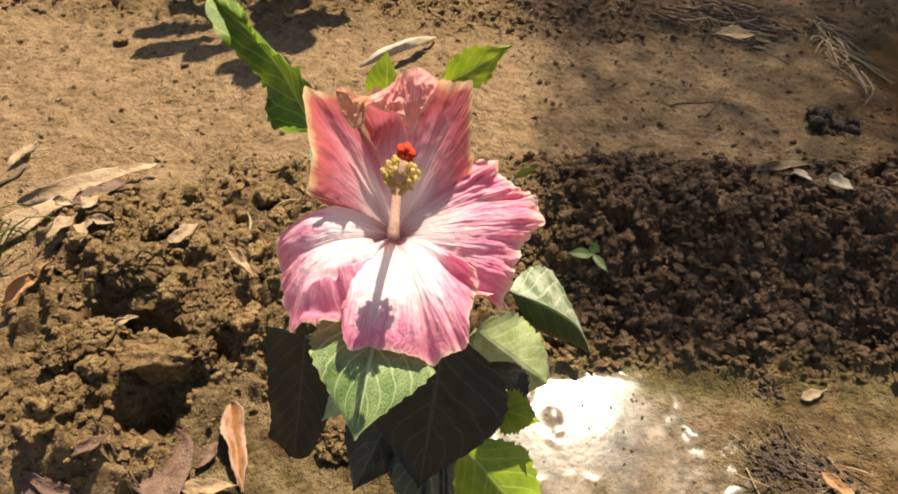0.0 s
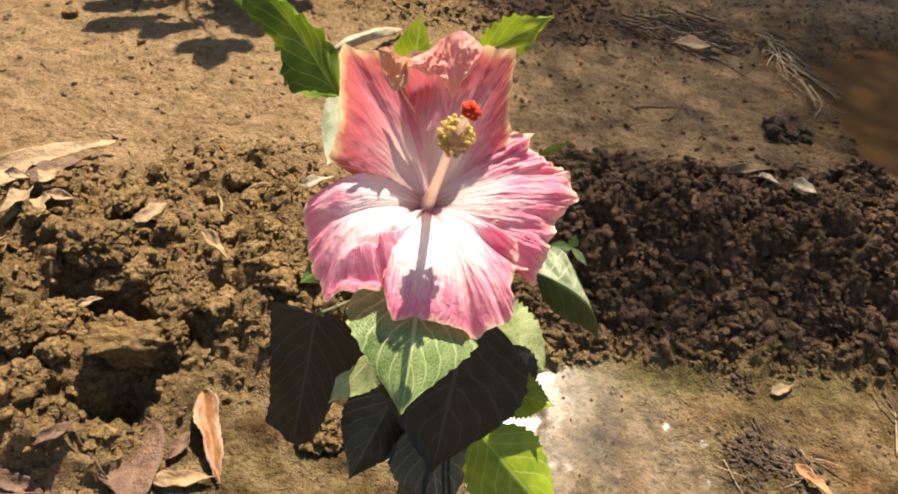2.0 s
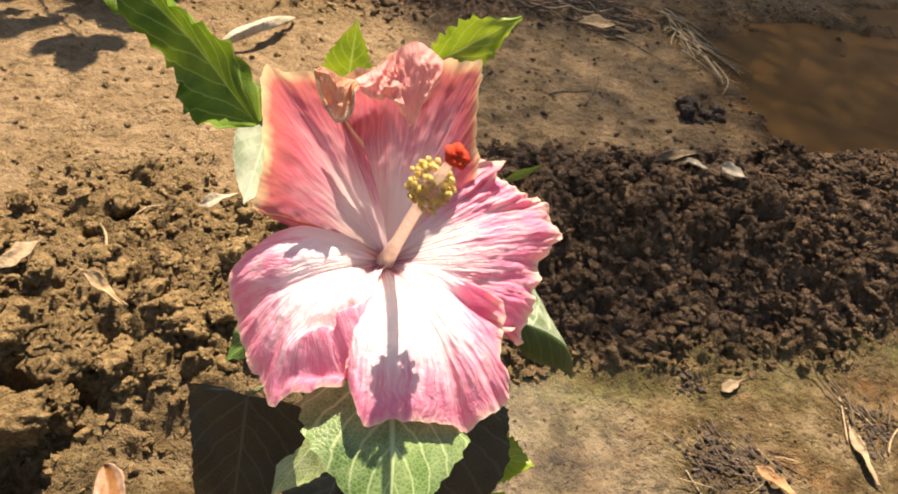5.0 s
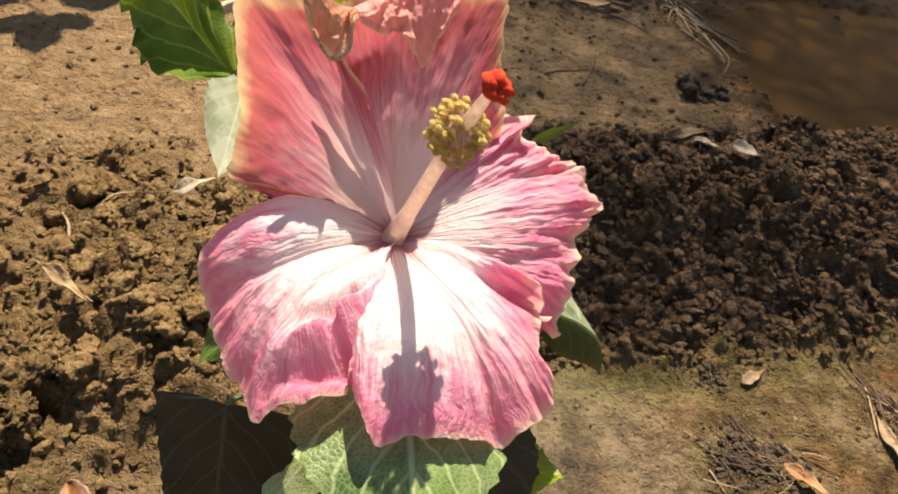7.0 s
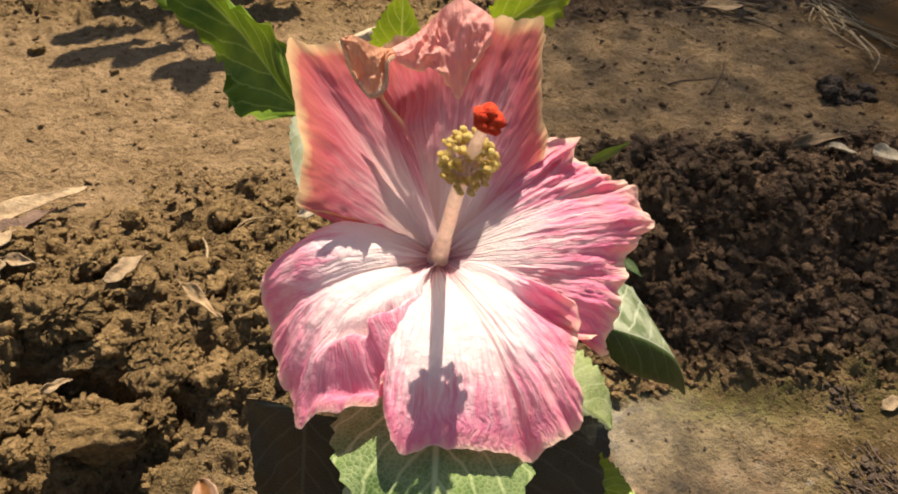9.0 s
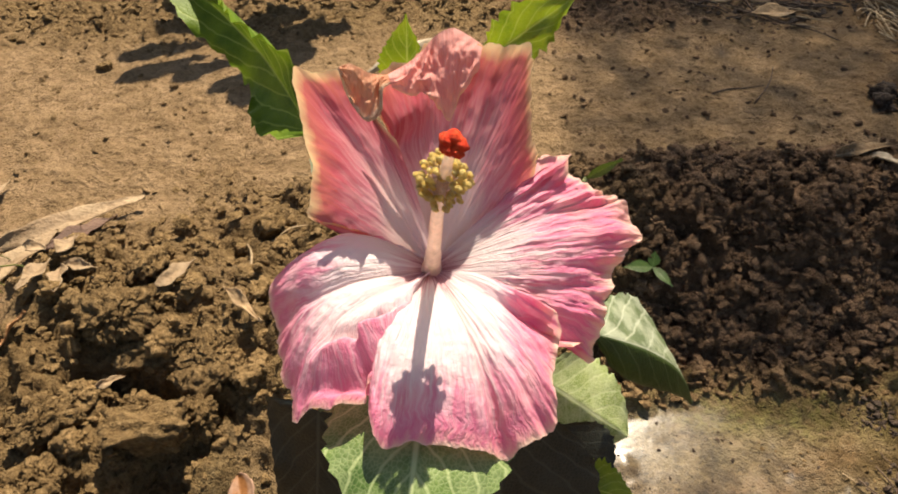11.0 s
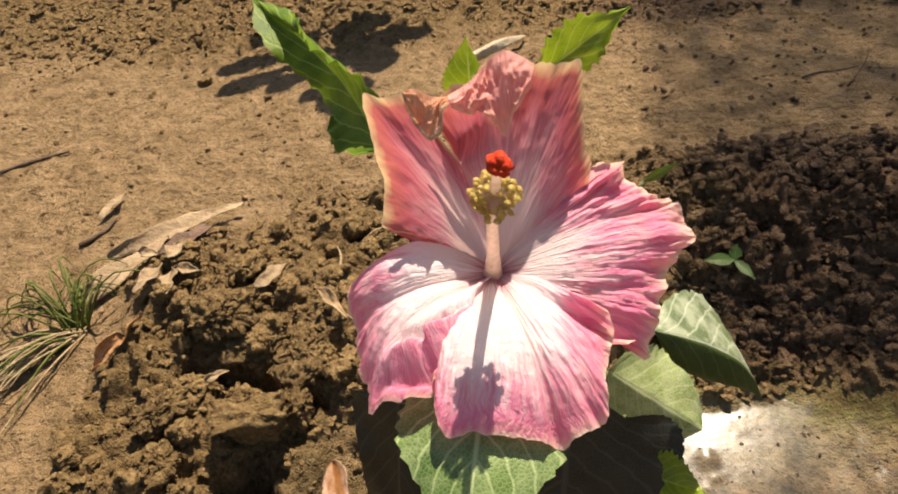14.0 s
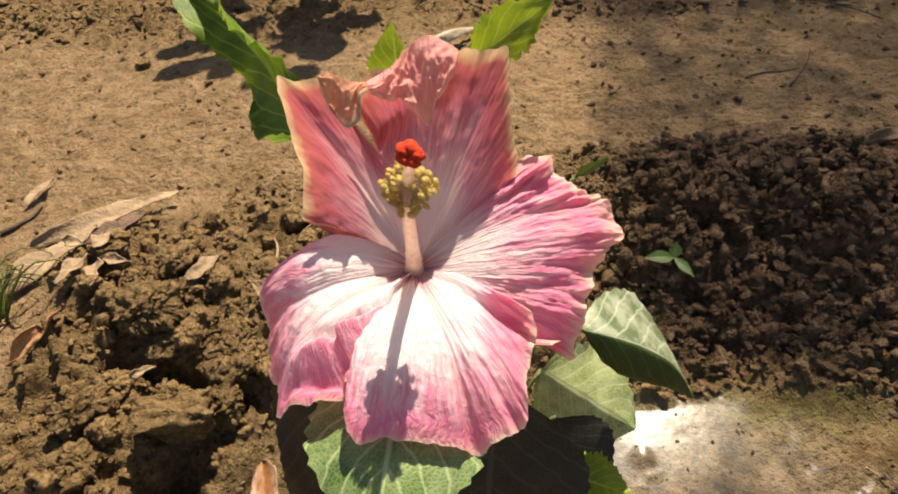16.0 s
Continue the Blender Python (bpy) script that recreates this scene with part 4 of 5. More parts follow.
def leaf_grid(base, tip, width, face, teeth=0.0, fold=0.0, droop=0.0, wave=0.0, shape=0.42, cut=1.0, seed=0.0, rag=0.0, twist=0.0, fold_near=None, near_w=1.0, nu=36, nv=19, point=1.15, profile=None):
    """Points of a leaf: base to tip, facing 'face'. fold: half-angle lift of the sides; droop: bow of the midrib."""
    base, tip = np.array(base, float), np.array(tip, float)
    ax = tip - base
    length = np.linalg.norm(ax)
    ax /= length
    n = np.array(face, float)
    n -= ax * (n @ ax)
    n /= np.linalg.norm(n)
    side = np.cross(ax, n)
    verts, uvs = [], []
    for i in range(nu):
        u = cut * i / (nu - 1)
        s = u ** (math.log(0.5) / math.log(shape))
        w = width * 0.5 * math.sin(math.pi * min(s, 1)) ** point if 0 < s < 1 else 0.0
        w = max(w, 0.0008)
        saw = 1 + teeth * (abs((u * 13 + seed) % 1 - 0.5) * 2 - 0.5) + 0.5 * teeth * float(vnoise(np.array(u * 9 + seed), np.array(seed)))
        for j in range(nv):
            v = 2 * j / (nv - 1) - 1
            k = (1 + (saw - 1) * abs(v) ** 3) * (1 + rag * 2 * float(vnoise(np.array(u * 5 + seed), np.array(3.0 + np.sign(v) + seed))))
            wav = wave * length * math.sin(u * 9 + seed + 1.5 * v) * v * v + wave * 0.6 * length * float(vnoise(np.array(u * 7 + seed), np.array(v * 2 + seed)))
            rib = -0.004 * length * math.cos((u - 0.38 * abs(v)) * 2 * math.pi * 7)
            tw = twist * (u - 0.5) * w * v
            fo = fold if fold_near is None or v < 0 else fold_near
            k = k * (near_w if v > 0 else 1.0)
            if profile:
                us_, ls_, rs_ = zip(*profile)
                w = float(np.interp(u / cut, us_, ls_ if v > 0 else rs_))
            p = base + n * tw + ax * (u * length) + side * (w * v * k * math.cos(fo * abs(v))) + n * (abs(v) * w * (near_w if v > 0 else 1.0) * math.sin(fo) + droop * length * math.sin(math.pi * u) + wav + rib * abs(v))
            verts.append(p)
            uvs.append((0.5 + v * 0.5, u))
    return np.array(verts), grid_faces(nu, nv), uvs


def plant_leaf(base, tip, width, face, mat, label, node, **kw):
    v, f, uv = leaf_grid(base, tip, width, face, **kw)
    ob = obj("leaf", under(v), f, mat, plant, label, uv)
    b = np.array(base, float)
    nd = np.array(node, float)
    tube("petiole", under([nd, 0.5 * (nd + b) + (0, 0, 0.006), b]), [0.0018, 0.0014, 0.0012], STEM, ob, "", 6, 10)
    return ob


NODE = (0.030, 0.350, 0.190)
LOW = (0.036, 0.342, 0.09)
# front leaf below the flower
plant_leaf((0.018, 0.280, 0.275), (0.009, 0.199, 0.259), 0.068, (0, -0.45, 0.9), LEAF_FRONT, "mottled pale green leaf under the flower", NODE, teeth=0.09, fold=-0.30, wave=0.02, droop=0.12, seed=1.2, shape=0.40)
# two hanging leaves, their shade put into a near-black colour
plant_leaf((0.050, 0.292, 0.236), (0.038, 0.250, 0.136), 0.092, (-0.1, -0.93, 0.1), LEAF_SHADED, "hanging leaf coloured near-black for shade, with a dull sheen", NODE, teeth=0.05, fold=-0.2, wave=0.015, seed=4.0, shape=0.45)
plant_leaf((-0.0365, 0.312, 0.2005), (-0.0475, 0.2855, 0.108), 0.066, (-0.25, -0.93, 0.05), LEAF_SHADED, "drooping leaf coloured near-black for shade, with a broken-off end", NODE, teeth=0.04, fold=-0.15, wave=0.02, seed=2.3, nu=60, profile=[(0, 0.012, 0.014), (0.03, 0.030, 0.028), (0.16, 0.029, 0.034), (0.4, 0.024, 0.024), (0.75, 0.0215, 0.017), (0.93, 0.022, 0.011), (0.955, 0.010, 0.010), (1.0, 0.004, 0.004)])
# leaves on the right
dusty = plant_leaf((0.088, 0.319, 0.240), (0.1516, 0.3386, 0.1642), 0.074, (0.55, -0.15, 0.85), LEAF_DUSTY, "dusty pale green leaf folded along its midrib", NODE, teeth=0.08, fold=-0.15, fold_near=-1.25, near_w=0.48, droop=0.12, wave=0.01, seed=6.1, shape=0.42)
# the half folded down gets its shade as a darker green
dusty.data.materials.append(LEAF_FOLD_SHADE)
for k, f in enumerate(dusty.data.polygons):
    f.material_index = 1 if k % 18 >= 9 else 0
plant_leaf((0.075, 0.372, 0.150), (0.135, 0.372, 0.090), 0.066, (0.1, -0.6, 0.8), LEAF_YELLOW, "yellowish green mottled round leaf", LOW, teeth=0.16, fold=-0.25, wave=0.035, seed=8.0, shape=0.48, point=0.62)
plant_leaf((0.078, 0.320, 0.175), (0.104, 0.300, 0.125), 0.046, (0.2, -0.9, 0.3), LEAF_SHADED, "small leaf coloured near-black for shade", LOW, teeth=0.1, fold=-0.3, wave=0.03, seed=3.0)
plant_leaf((0.080, 0.305, 0.150), (0.113, 0.286, 0.158), 0.030, (0.1, -0.6, 0.8), LEAF_YOUNG, "small fresh green leaf", LOW, teeth=0.25, fold=-0.2, wave=0.03, seed=5.0)
plant_leaf((0.062, 0.275, 0.150), (0.120, 0.235, 0.105), 0.060, (-0.1, -0.55, 0.83), LEAF_YOUNG, "bright yellow-green serrated leaf", LOW, teeth=0.14, fold=-0.4, wave=0.03, seed=7.0, shape=0.45)
# leaves above and behind the flower
plant_leaf((-0.030, 0.374, 0.312), (-0.118, 0.484, 0.349), 0.044, (-0.8, -0.5, 0.3), LEAF_LONG, "long upright green leaf with a toothed edge", (0.0, 0.385, 0.32), teeth=0.35, fold=0.5, wave=0.05, droop=-0.06, seed=2.0, shape=0.36)
plant_leaf((0.0095, 0.393, 0.318), (0.0110, 0.388, 0.3580), 0.026, (-0.3, -0.9, 0.3), LEAF_YOUNG, "small young leaf behind the flower", (0.0, 0.385, 0.32), teeth=0.2, fold=0.5, wave=0.02, seed=3.6)
plant_leaf((0.028, 0.388, 0.326), (0.0795, 0.374, 0.3705), 0.023, (0.2, -0.8, 0.6), LEAF_YOUNG, "small bright toothed leaf behind the flower", (0.0, 0.385, 0.32), teeth=0.38, fold=0.4, wave=0.05, seed=4.4, shape=0.60, point=1.3, rag=0.25)
plant_leaf((-0.024, 0.395, 0.305), (-0.038, 0.402, 0.246), 0.036, (-0.4, -0.8, 0.4), LEAF_MINT, "pale whitish green leaf behind the flower", NODE, teeth=0.1, fold=-0.2, wave=0.02, seed=5.5)
plant_leaf((-0.018, 0.332, 0.236), (-0.046, 0.316, 0.222), 0.024, (-0.5, -0.7, 0.2), LEAF, "dark green leaf half hidden by the flower", NODE, teeth=0.08, fold=-0.2, wave=0.02, seed=6.5)
plant_leaf((0.088, 0.366, 0.290), (0.100, 0.356, 0.306), 0.005, (0.1, -0.7, 0.6), LEAF, "narrow green leaf tip behind the flower", NODE, teeth=0.1, fold=0.4, seed=1.0)
# low leaves in the shade of the plant; two have that shade in their colour
plant_leaf((0.012, 0.315, 0.185), (-0.026, 0.287, 0.150), 0.032, (-0.3, -0.8, 0.5), LEAF_YELLOW, "yellowish green leaf half hidden by darker ones", NODE, teeth=0.1, fold=-0.2, wave=0.03, seed=8.8)
plant_leaf((0.020, 0.330, 0.120), (-0.010, 0.290, 0.062), 0.056, (-0.2, -0.9, 0.2), LEAF_SHADED, "low leaf by the stem with its shade in the colour", LOW, teeth=0.08, fold=-0.3, wave=0.02, seed=9.5)
plant_leaf((0.040, 0.310, 0.110), (0.052, 0.260, 0.065), 0.062, (0.1, -0.85, 0.4), LEAF_SHADED, "low front leaf with its shade in the colour", LOW, teeth=0.08, fold=-0.3, wave=0.02, seed=0.7)

# ---- loose dry leaves, straw and twigs on the ground ----
def ground_leaf(name, a, b, width, mat, label, lift=0.004, tilt=(0, 0), category="dry leaf", group="dry leaves on the soil", **kw):
    za, zb = ground_z(*a) + lift, ground_z(*b) + lift
    mx, my = (a[0] + b[0]) / 2, (a[1] + b[1]) / 2
    zm = ground_z(mx, my) + lift
    up = max(0.0, zm - (za + zb) / 2) + 0.0015
    v, f, uv = leaf_grid((a[0] - mx, a[1] - my, za - zm + up), (b[0] - mx, b[1] - my, zb - zm + up), width, (tilt[0], tilt[1], 1), **kw)
    ob = obj(name, v, f, mat, None, "", uv)
    ob.location = (mx, my, zm)
    so = ob.modifiers.new("thickness", "SOLIDIFY")
    so.thickness = 0.0008
    return tagged(ob, label, category, group)


dl = dict(nu=36, nv=13, rag=0.45, twist=1.3)
ground_leaf("dry_leaf", (-0.442, 0.588), (-0.372, 0.690), 0.024, DRY_PALE, "long pale dry leaf lying on the soil", 0.010, (0.2, -0.3), fold=0.25, wave=0.01, shape=0.5, point=0.35, seed=1, **dl)
ground_leaf("dry_leaf", (-0.430, 0.656), (-0.306, 0.756), 0.023, DRY_PALE, "long pale dry leaf lying on the soil", 0.010, (0.2, -0.3), fold=0.25, wave=0.01, shape=0.5, point=0.35, seed=2, **dl)
ground_leaf("dry_leaf", (-0.372, 0.655), (-0.320, 0.712), 0.026, DRY_BROWN, "brown dry leaf beside a long pale one", 0.006, (0.2, 0.1), fold=0.2, wave=0.03, shape=0.5, seed=3, **dl)
ground_leaf("dry_leaf", (-0.233, 0.574), (-0.206, 0.607), 0.015, DRY_PALE, "small pale straw-coloured dry leaf on a clod", 0.010, (0.1, -0.4), fold=0.3, wave=0.03, seed=4, **dl)
for a, b, w in [((-0.336, 0.606), (-0.350, 0.566), 0.018), ((-0.326, 0.602), (-0.315, 0.562), 0.018), ((-0.324, 0.604), (-0.290, 0.596), 0.012), ((-0.337, 0.608), (-0.366, 0.622), 0.014), ((-0.330, 0.610), (-0.322, 0.640), 0.016)]:
    ground_leaf("dry_leaf", a, b, w, DRY_PALE, "small curled pale dry leaf in a cluster", 0.016, (0, -0.3), fold=0.5, wave=0.04, seed=w * 900 + a[0] * 40, **dl)
ground_leaf("dry_leaf", (-0.372, 0.494), (-0.335, 0.546), 0.019, DRY_ORANGE, "orange-brown dry leaf beside a grass tuft", 0.006, (0.3, -0.3), fold=0.8, wave=0.07, seed=6, **dl)
ground_leaf("dry_leaf", (-0.085, 1.048), (0.032, 1.178), 0.026, DRY_WHITE, "curled pale dry leaf arching over the soil", 0.010, (0.5, -0.5), droop=0.16, fold=-0.8, shape=0.5, point=0.7, seed=7, **dl)
ground_leaf("dry_leaf", (-0.142, 0.423), (-0.113, 0.338), 0.020, DRY_RIMMED, "orange-tan dry leaf with a pale rim", 0.004, (0.15, -0.25), fold=0.35, wave=0.03, teeth=0.09, seed=8.4, shape=0.32, point=0.8, nu=70, nv=15, rag=0.45, twist=0.5)
ground_leaf("dry_leaf", (-0.190, 0.398), (-0.174, 0.300), 0.042, DRY_BROWN, "reddish brown dead leaf in the damp furrow", 0.002, (0.1, -0.2), fold=0.3, wave=0.03, seed=9, **dl)
ground_leaf("dry_leaf", (-0.290, 0.336), (-0.226, 0.312), 0.016, DRY_BROWN, "brown dry leaf among clods", 0.003, (0, -0.2), fold=0.3, wave=0.03, seed=10, **dl)
ground_leaf("dry_leaf", (-0.168, 0.338), (-0.118, 0.343), 0.013, DRY, "tan dry leaf on the damp furrow", 0.006, (0, -0.2), fold=0.2, wave=0.02, seed=11, **dl)
ground_leaf("dry_leaf", (-0.084, 0.672), (-0.048, 0.677), 0.016, DRY_WHITE, "small whitish dry leaf", 0.008, (0, -0.2), fold=0.3, wave=0.02, seed=12, **dl)
ground_leaf("dry_leaf", (-0.170, 0.567), (-0.132, 0.530), 0.011, DRY, "tan dry leaf lying over a clod", 0.012, (0.2, -0.2), fold=0.6, wave=0.05, seed=13, **dl)
ground_leaf("dry_leaf", (0.415, 0.722), (0.526, 0.768), 0.016, DRY, "tan dry leaf on top of the bank", 0.008, (0, -0.3), fold=0.5, wave=0.03, seed=14, **dl)
ground_leaf("dry_leaf", (0.470, 0.738), (0.472, 0.690), 0.016, DRY_WHITE, "pale dry leaf hanging down the bank", 0.012, (0, -0.6), fold=0.4, wave=0.03, seed=15, **dl)
ground_leaf("dry_leaf", (0.496, 0.700), (0.516, 0.676), 0.018, DRY_WHITE, "small pale triangular dry leaf on the bank", 0.010, (0, -0.6), fold=0.2, wave=0.02, seed=16, shape=0.3, **dl)
ground_leaf("dry_leaf", (0.414, 0.462), (0.441, 0.471), 0.011, DRY_PALE, "small pale dry leaf on wet mud", 0.001, (0, 0), fold=0.2, wave=0.02, seed=17, **dl)
ground_leaf("dry_leaf", (0.525, 1.236), (0.626, 1.242), 0.026, DRY, "tan dry leaf among twigs", 0.008, (0, -0.2), fold=0.4, wave=0.02, seed=18, **dl)
ground_leaf("dry_leaf", (0.515, 0.345), (0.532, 0.415), 0.014, DRY_PALE, "tan dry leaf on wet mud", 0.002, (0, 0), fold=0.3, wave=0.02, seed=19, **dl)
ground_leaf("dry_leaf", (0.400, 0.375), (0.425, 0.340), 0.013, DRY_ORANGE, "small orange dry leaf on dark debris", 0.006, (0, 0), fold=0.3, wave=0.02, seed=20, **dl)


ground_leaf("dry_leaf", (-0.487, 0.745), (-0.474, 0.797), 0.013, DRY_PALE, "small pale dry leaf beside a dark twig", 0.006, (0, -0.2), fold=0.4, wave=0.03, seed=22, **dl)
ground_leaf("dry_leaf", (-0.292, 0.328), (-0.243, 0.320), 0.020, DRY_BROWN, "brown dry leaf pressed into damp soil", 0.002, (0, -0.1), fold=0.2, wave=0.03, seed=23, **dl)
ground_leaf("dry_leaf", (-0.246, 0.340), (-0.218, 0.364), 0.010, DRY_BROWN, "brown dry leaf among twigs and clods", 0.003, (0.1, -0.1), fold=0.4, wave=0.04, seed=24, **dl)
ground_leaf("dry_leaf", (-0.158, 0.360), (-0.146, 0.390), 0.013, DRY_BROWN, "small brown dead leaf in the damp furrow", 0.006, (0.2, -0.2), fold=0.4, wave=0.03, seed=25, **dl)
ground_leaf("dry_leaf", (-0.262, 0.484), (-0.243, 0.496), 0.009, DRY_PALE, "tiny whitish curled dry leaf", 0.012, (0, -0.3), fold=0.5, wave=0.04, seed=21, **dl)


def twig(name, a, b, rad, mat, label, lift=0.003, bend=0.1, category="twig", group="", n=10):
    a, b = np.array(a), np.array(b)
    d = b - a
    perp = np.array((-d[1], d[0])) * bend * rng.uniform(-1, 1)
    pts = []
    for k in (0, 0.33, 0.66, 1.0):
        p = a + d * k + perp * math.sin(math.pi * k)
        pts.append((p[0], p[1], ground_z(p[0], p[1]) + lift + rad * 0.6))
    o = np.array(pts[0])
    ob = tube(name, np.array(pts) - o, [rad, rad * 0.9, rad * 0.6], mat, None, "", 6, n)
    ob.location = o
    return tagged(ob, label, category, group)


twig("twig", (-0.168, 0.6455), (-0.114, 0.689), 0.0012, STRAW, "thin straw-coloured twig on the soil", group="twigs on the soil")
twig("twig", (-0.159, 0.6126), (-0.168, 0.645), 0.0014, STRAW, "thin straw-coloured twig on the soil", group="twigs on the soil")
twig("twig", (-0.235, 0.372), (-0.186, 0.326), 0.0009, TWIG, "thin dark twig in the damp furrow", 0.003, group="twigs on the soil")
twig("twig", (-0.190, 0.405), (-0.156, 0.364), 0.0008, TWIG, "thin dark twig in the damp furrow", 0.003, group="twigs on the soil")
twig("twig", (-0.697, 0.874), (-0.615, 0.918), 0.0030, TWIG, "short dark bent twig on dry soil", 0.001, group="twigs on the soil")
twig("twig", (-0.492, 0.700), (-0.470, 0.752), 0.0028, TWIG, "short dark bent twig on dry soil", 0.001, group="twigs on the soil")
twig("twig", (0.44, 0.96), (0.50, 1.06), 0.0013, TWIG, "thin dark forked twig on shaded soil", 0.001, group="twigs on the soil")
twig("twig", (0.39, 0.985), (0.465, 1.00), 0.0013, TWIG, "thin dark forked twig on shaded soil", 0.001, group="twigs on the soil")
for q in range(64):
    x, y, w = rng.normal(0.58, 0.060), rng.normal(1.30, 0.055), rng.normal(-0.5, 0.5)
    L = rng.uniform(0.03, 0.12)
    twig("twig", (x - L / 2 * math.cos(w), y - L / 2 * math.sin(w)), (x + L / 2 * math.cos(w), y + L / 2 * math.sin(w)), rng.uniform(0.0009, 0.0024), TWIG if q % 6 else STRAW,
         "thin dry twig in a loose heap", 0.001 + 0.008 * rng.random(), group="twigs in a loose heap")
for q in range(34):
    x, y = rng.normal(0.735, 0.018), rng.normal(1.24, 0.05)
    w = rng.normal(-1.25, 0.6)
    L = rng.uniform(0.04, 0.13)
    twig("straw", (x, y), (x + L * math.cos(w), y + L * math.sin(w)), rng.uniform(0.0008, 0.0018), STRAW, "dry straw blade of an uprooted tuft", 0.002 + 0.01 * rng.random(), 0.15, "straw", "straws of a dry tuft")
for q in range(40):
    x, y = rng.normal(0.384, 0.026), rng.normal(0.388, 0.018)
    w = rng.normal(-0.8, 0.5)
    L = rng.uniform(0.015, 0.045)
    twig("twig", (x - L / 2 * math.cos(w), y - L / 2 * math.sin(w)), (x + L / 2 * math.cos(w), y + L / 2 * math.sin(w)), rng.uniform(0.0004, 0.0009), TWIG if q % 5 else STRAW,
         "thin fibre in wet dark debris", 0.001 + 0.006 * rng.random(), 0.12, group="fibres in wet debris")
for q in range(12):
    x, y = rng.normal(0.560, 0.02), rng.normal(0.400, 0.022)
    w = rng.normal(1.2, 0.6)
    L = rng.uniform(0.02, 0.06)
    twig("twig", (x, y), (x + L * math.cos(w), y + L * math.sin(w)), rng.uniform(0.0006, 0.0014), TWIG if q % 3 else STRAW, "thin fibre in wet dark debris", 0.001 + 0.006 * rng.random(), 0.12, group="fibres in wet debris")

# grass tuft
tuft = tagged(new("grass_tuft"), "small tuft of green and dry grass blades", "grass tuft")
gc = np.array((-0.426, 0.566, ground_z(-0.426, 0.566)))
tuft.location = gc
for q in range(70):
    green = q < 34
    w = rng.normal(2.2, 0.9) if green else rng.normal(4.15, 0.28)
    L = rng.uniform(0.05, 0.11) if green else rng.uniform(0.08, 0.17)
    h = rng.uniform(0.02, 0.05) if green else rng.uniform(0.006, 0.02)
    d = np.array((math.cos(w), math.sin(w), 0))
    b = rng.normal(0, 0.006, 3) * (1, 1, 0)
    tube("blade", [b + (0, 0, -0.004), b + d * L * 0.4 + (0, 0, h), b + d * L * 0.75 + (0, 0, h * 0.9), b + d * L + (0, 0, 0.004)], [0.0013, 0.0012, 0.0009, 0.0002], GRASS if green or q % 3 == 0 else STRAW, tuft,
         "green blade" if green else "dry bent blade", 4, 9)

# seedling on the bank
seed = tagged(new("seedling"), "tiny green seedling on the dark bank", "seedling")
seed.location = (0.212, 0.600, ground_z(0.212, 0.600))
tube("stem", [(0, 0, -0.004), (0.001, 0, 0.006), (0.002, 0, 0.012)], [0.0011, 0.001, 0.0008], STEM, seed, "", 6, 6)
for tip, wd in (((-0.026, -0.004, 0.016), 0.014), ((0.016, -0.021, 0.006), 0.010), ((0.005, 0.010, 0.022), 0.012)):
    v, f, uv = leaf_grid((0.002, 0, 0.012), tip, wd, (0, -0.3, 1), nu=12, nv=7, fold=0.2)
    obj("leaf", v, f, LEAF, seed, "", uv)

# ---- clods ----
LITTER = plain_material("dark_litter", (0.03, 0.02, 0.014), (0.11, 0.075, 0.05), 120, 0.8)
block(-0.204, 0.446, (0.026, 0.017, 0.016), 0.25, 0.12, 0.020, "large angular clod of soil with a lit top and dark face")
clod("soil_clod", -0.119, 0.553, 0.020, 2.0, 0.8, 0.2, 0.30)
clod("soil_clod", -0.285, 0.445, 0.024, 3.0, 0.8, 1.2, 0.35)
clod("soil_clod", -0.275, 0.400, 0.022, 4.0, 0.8, 0.4, 0.35)
clod("soil_clod", -0.175, 0.460, 0.022, 5.0, 0.8, 2.0, 0.35)
for cx, cy, size, tone_, turn in ((-0.262, 0.540, 0.034, 6.0, 2.7), (-0.217, 0.532, 0.037, 6.3, 0.3), (-0.176, 0.512, 0.032, 6.6, 1.1)):
    clod("soil_clod", cx, cy, size, tone_, 0.42, turn, 0.20, "broad flat crust of lifted soil over a dark gap").rotation_euler[0] = 0.22
clod("soil_clod", 0.605, 0.728, 0.034, 7.0, 0.8, 0.5, 0.12, "dark clod on top of the shaded bank")
clod("soil_clod", 0.150, 0.560, 0.024, 8.0, 0.8, 0.5, 0.35)
clod("soil_clod", -0.474, 1.105, 0.015, 9.0, 0.8, 0.5, 0.30, "small dark clod on the dry plain")
for q in range(16):
    x, y = rng.uniform(-0.34, 0.0), rng.uniform(0.38, 0.62)
    if abs(x + 0.205) < 0.065 and 0.36 < y < 0.48 or abs(y - 0.505 + 0.32 * (x + 0.235)) < 0.032:
        continue
    clod("soil_clod", x, y, rng.uniform(0.016, 0.028), 60 + q, rng.uniform(0.5, 0.8), rng.uniform(0, 6), 0.42, "large dry crust of dug garden soil")
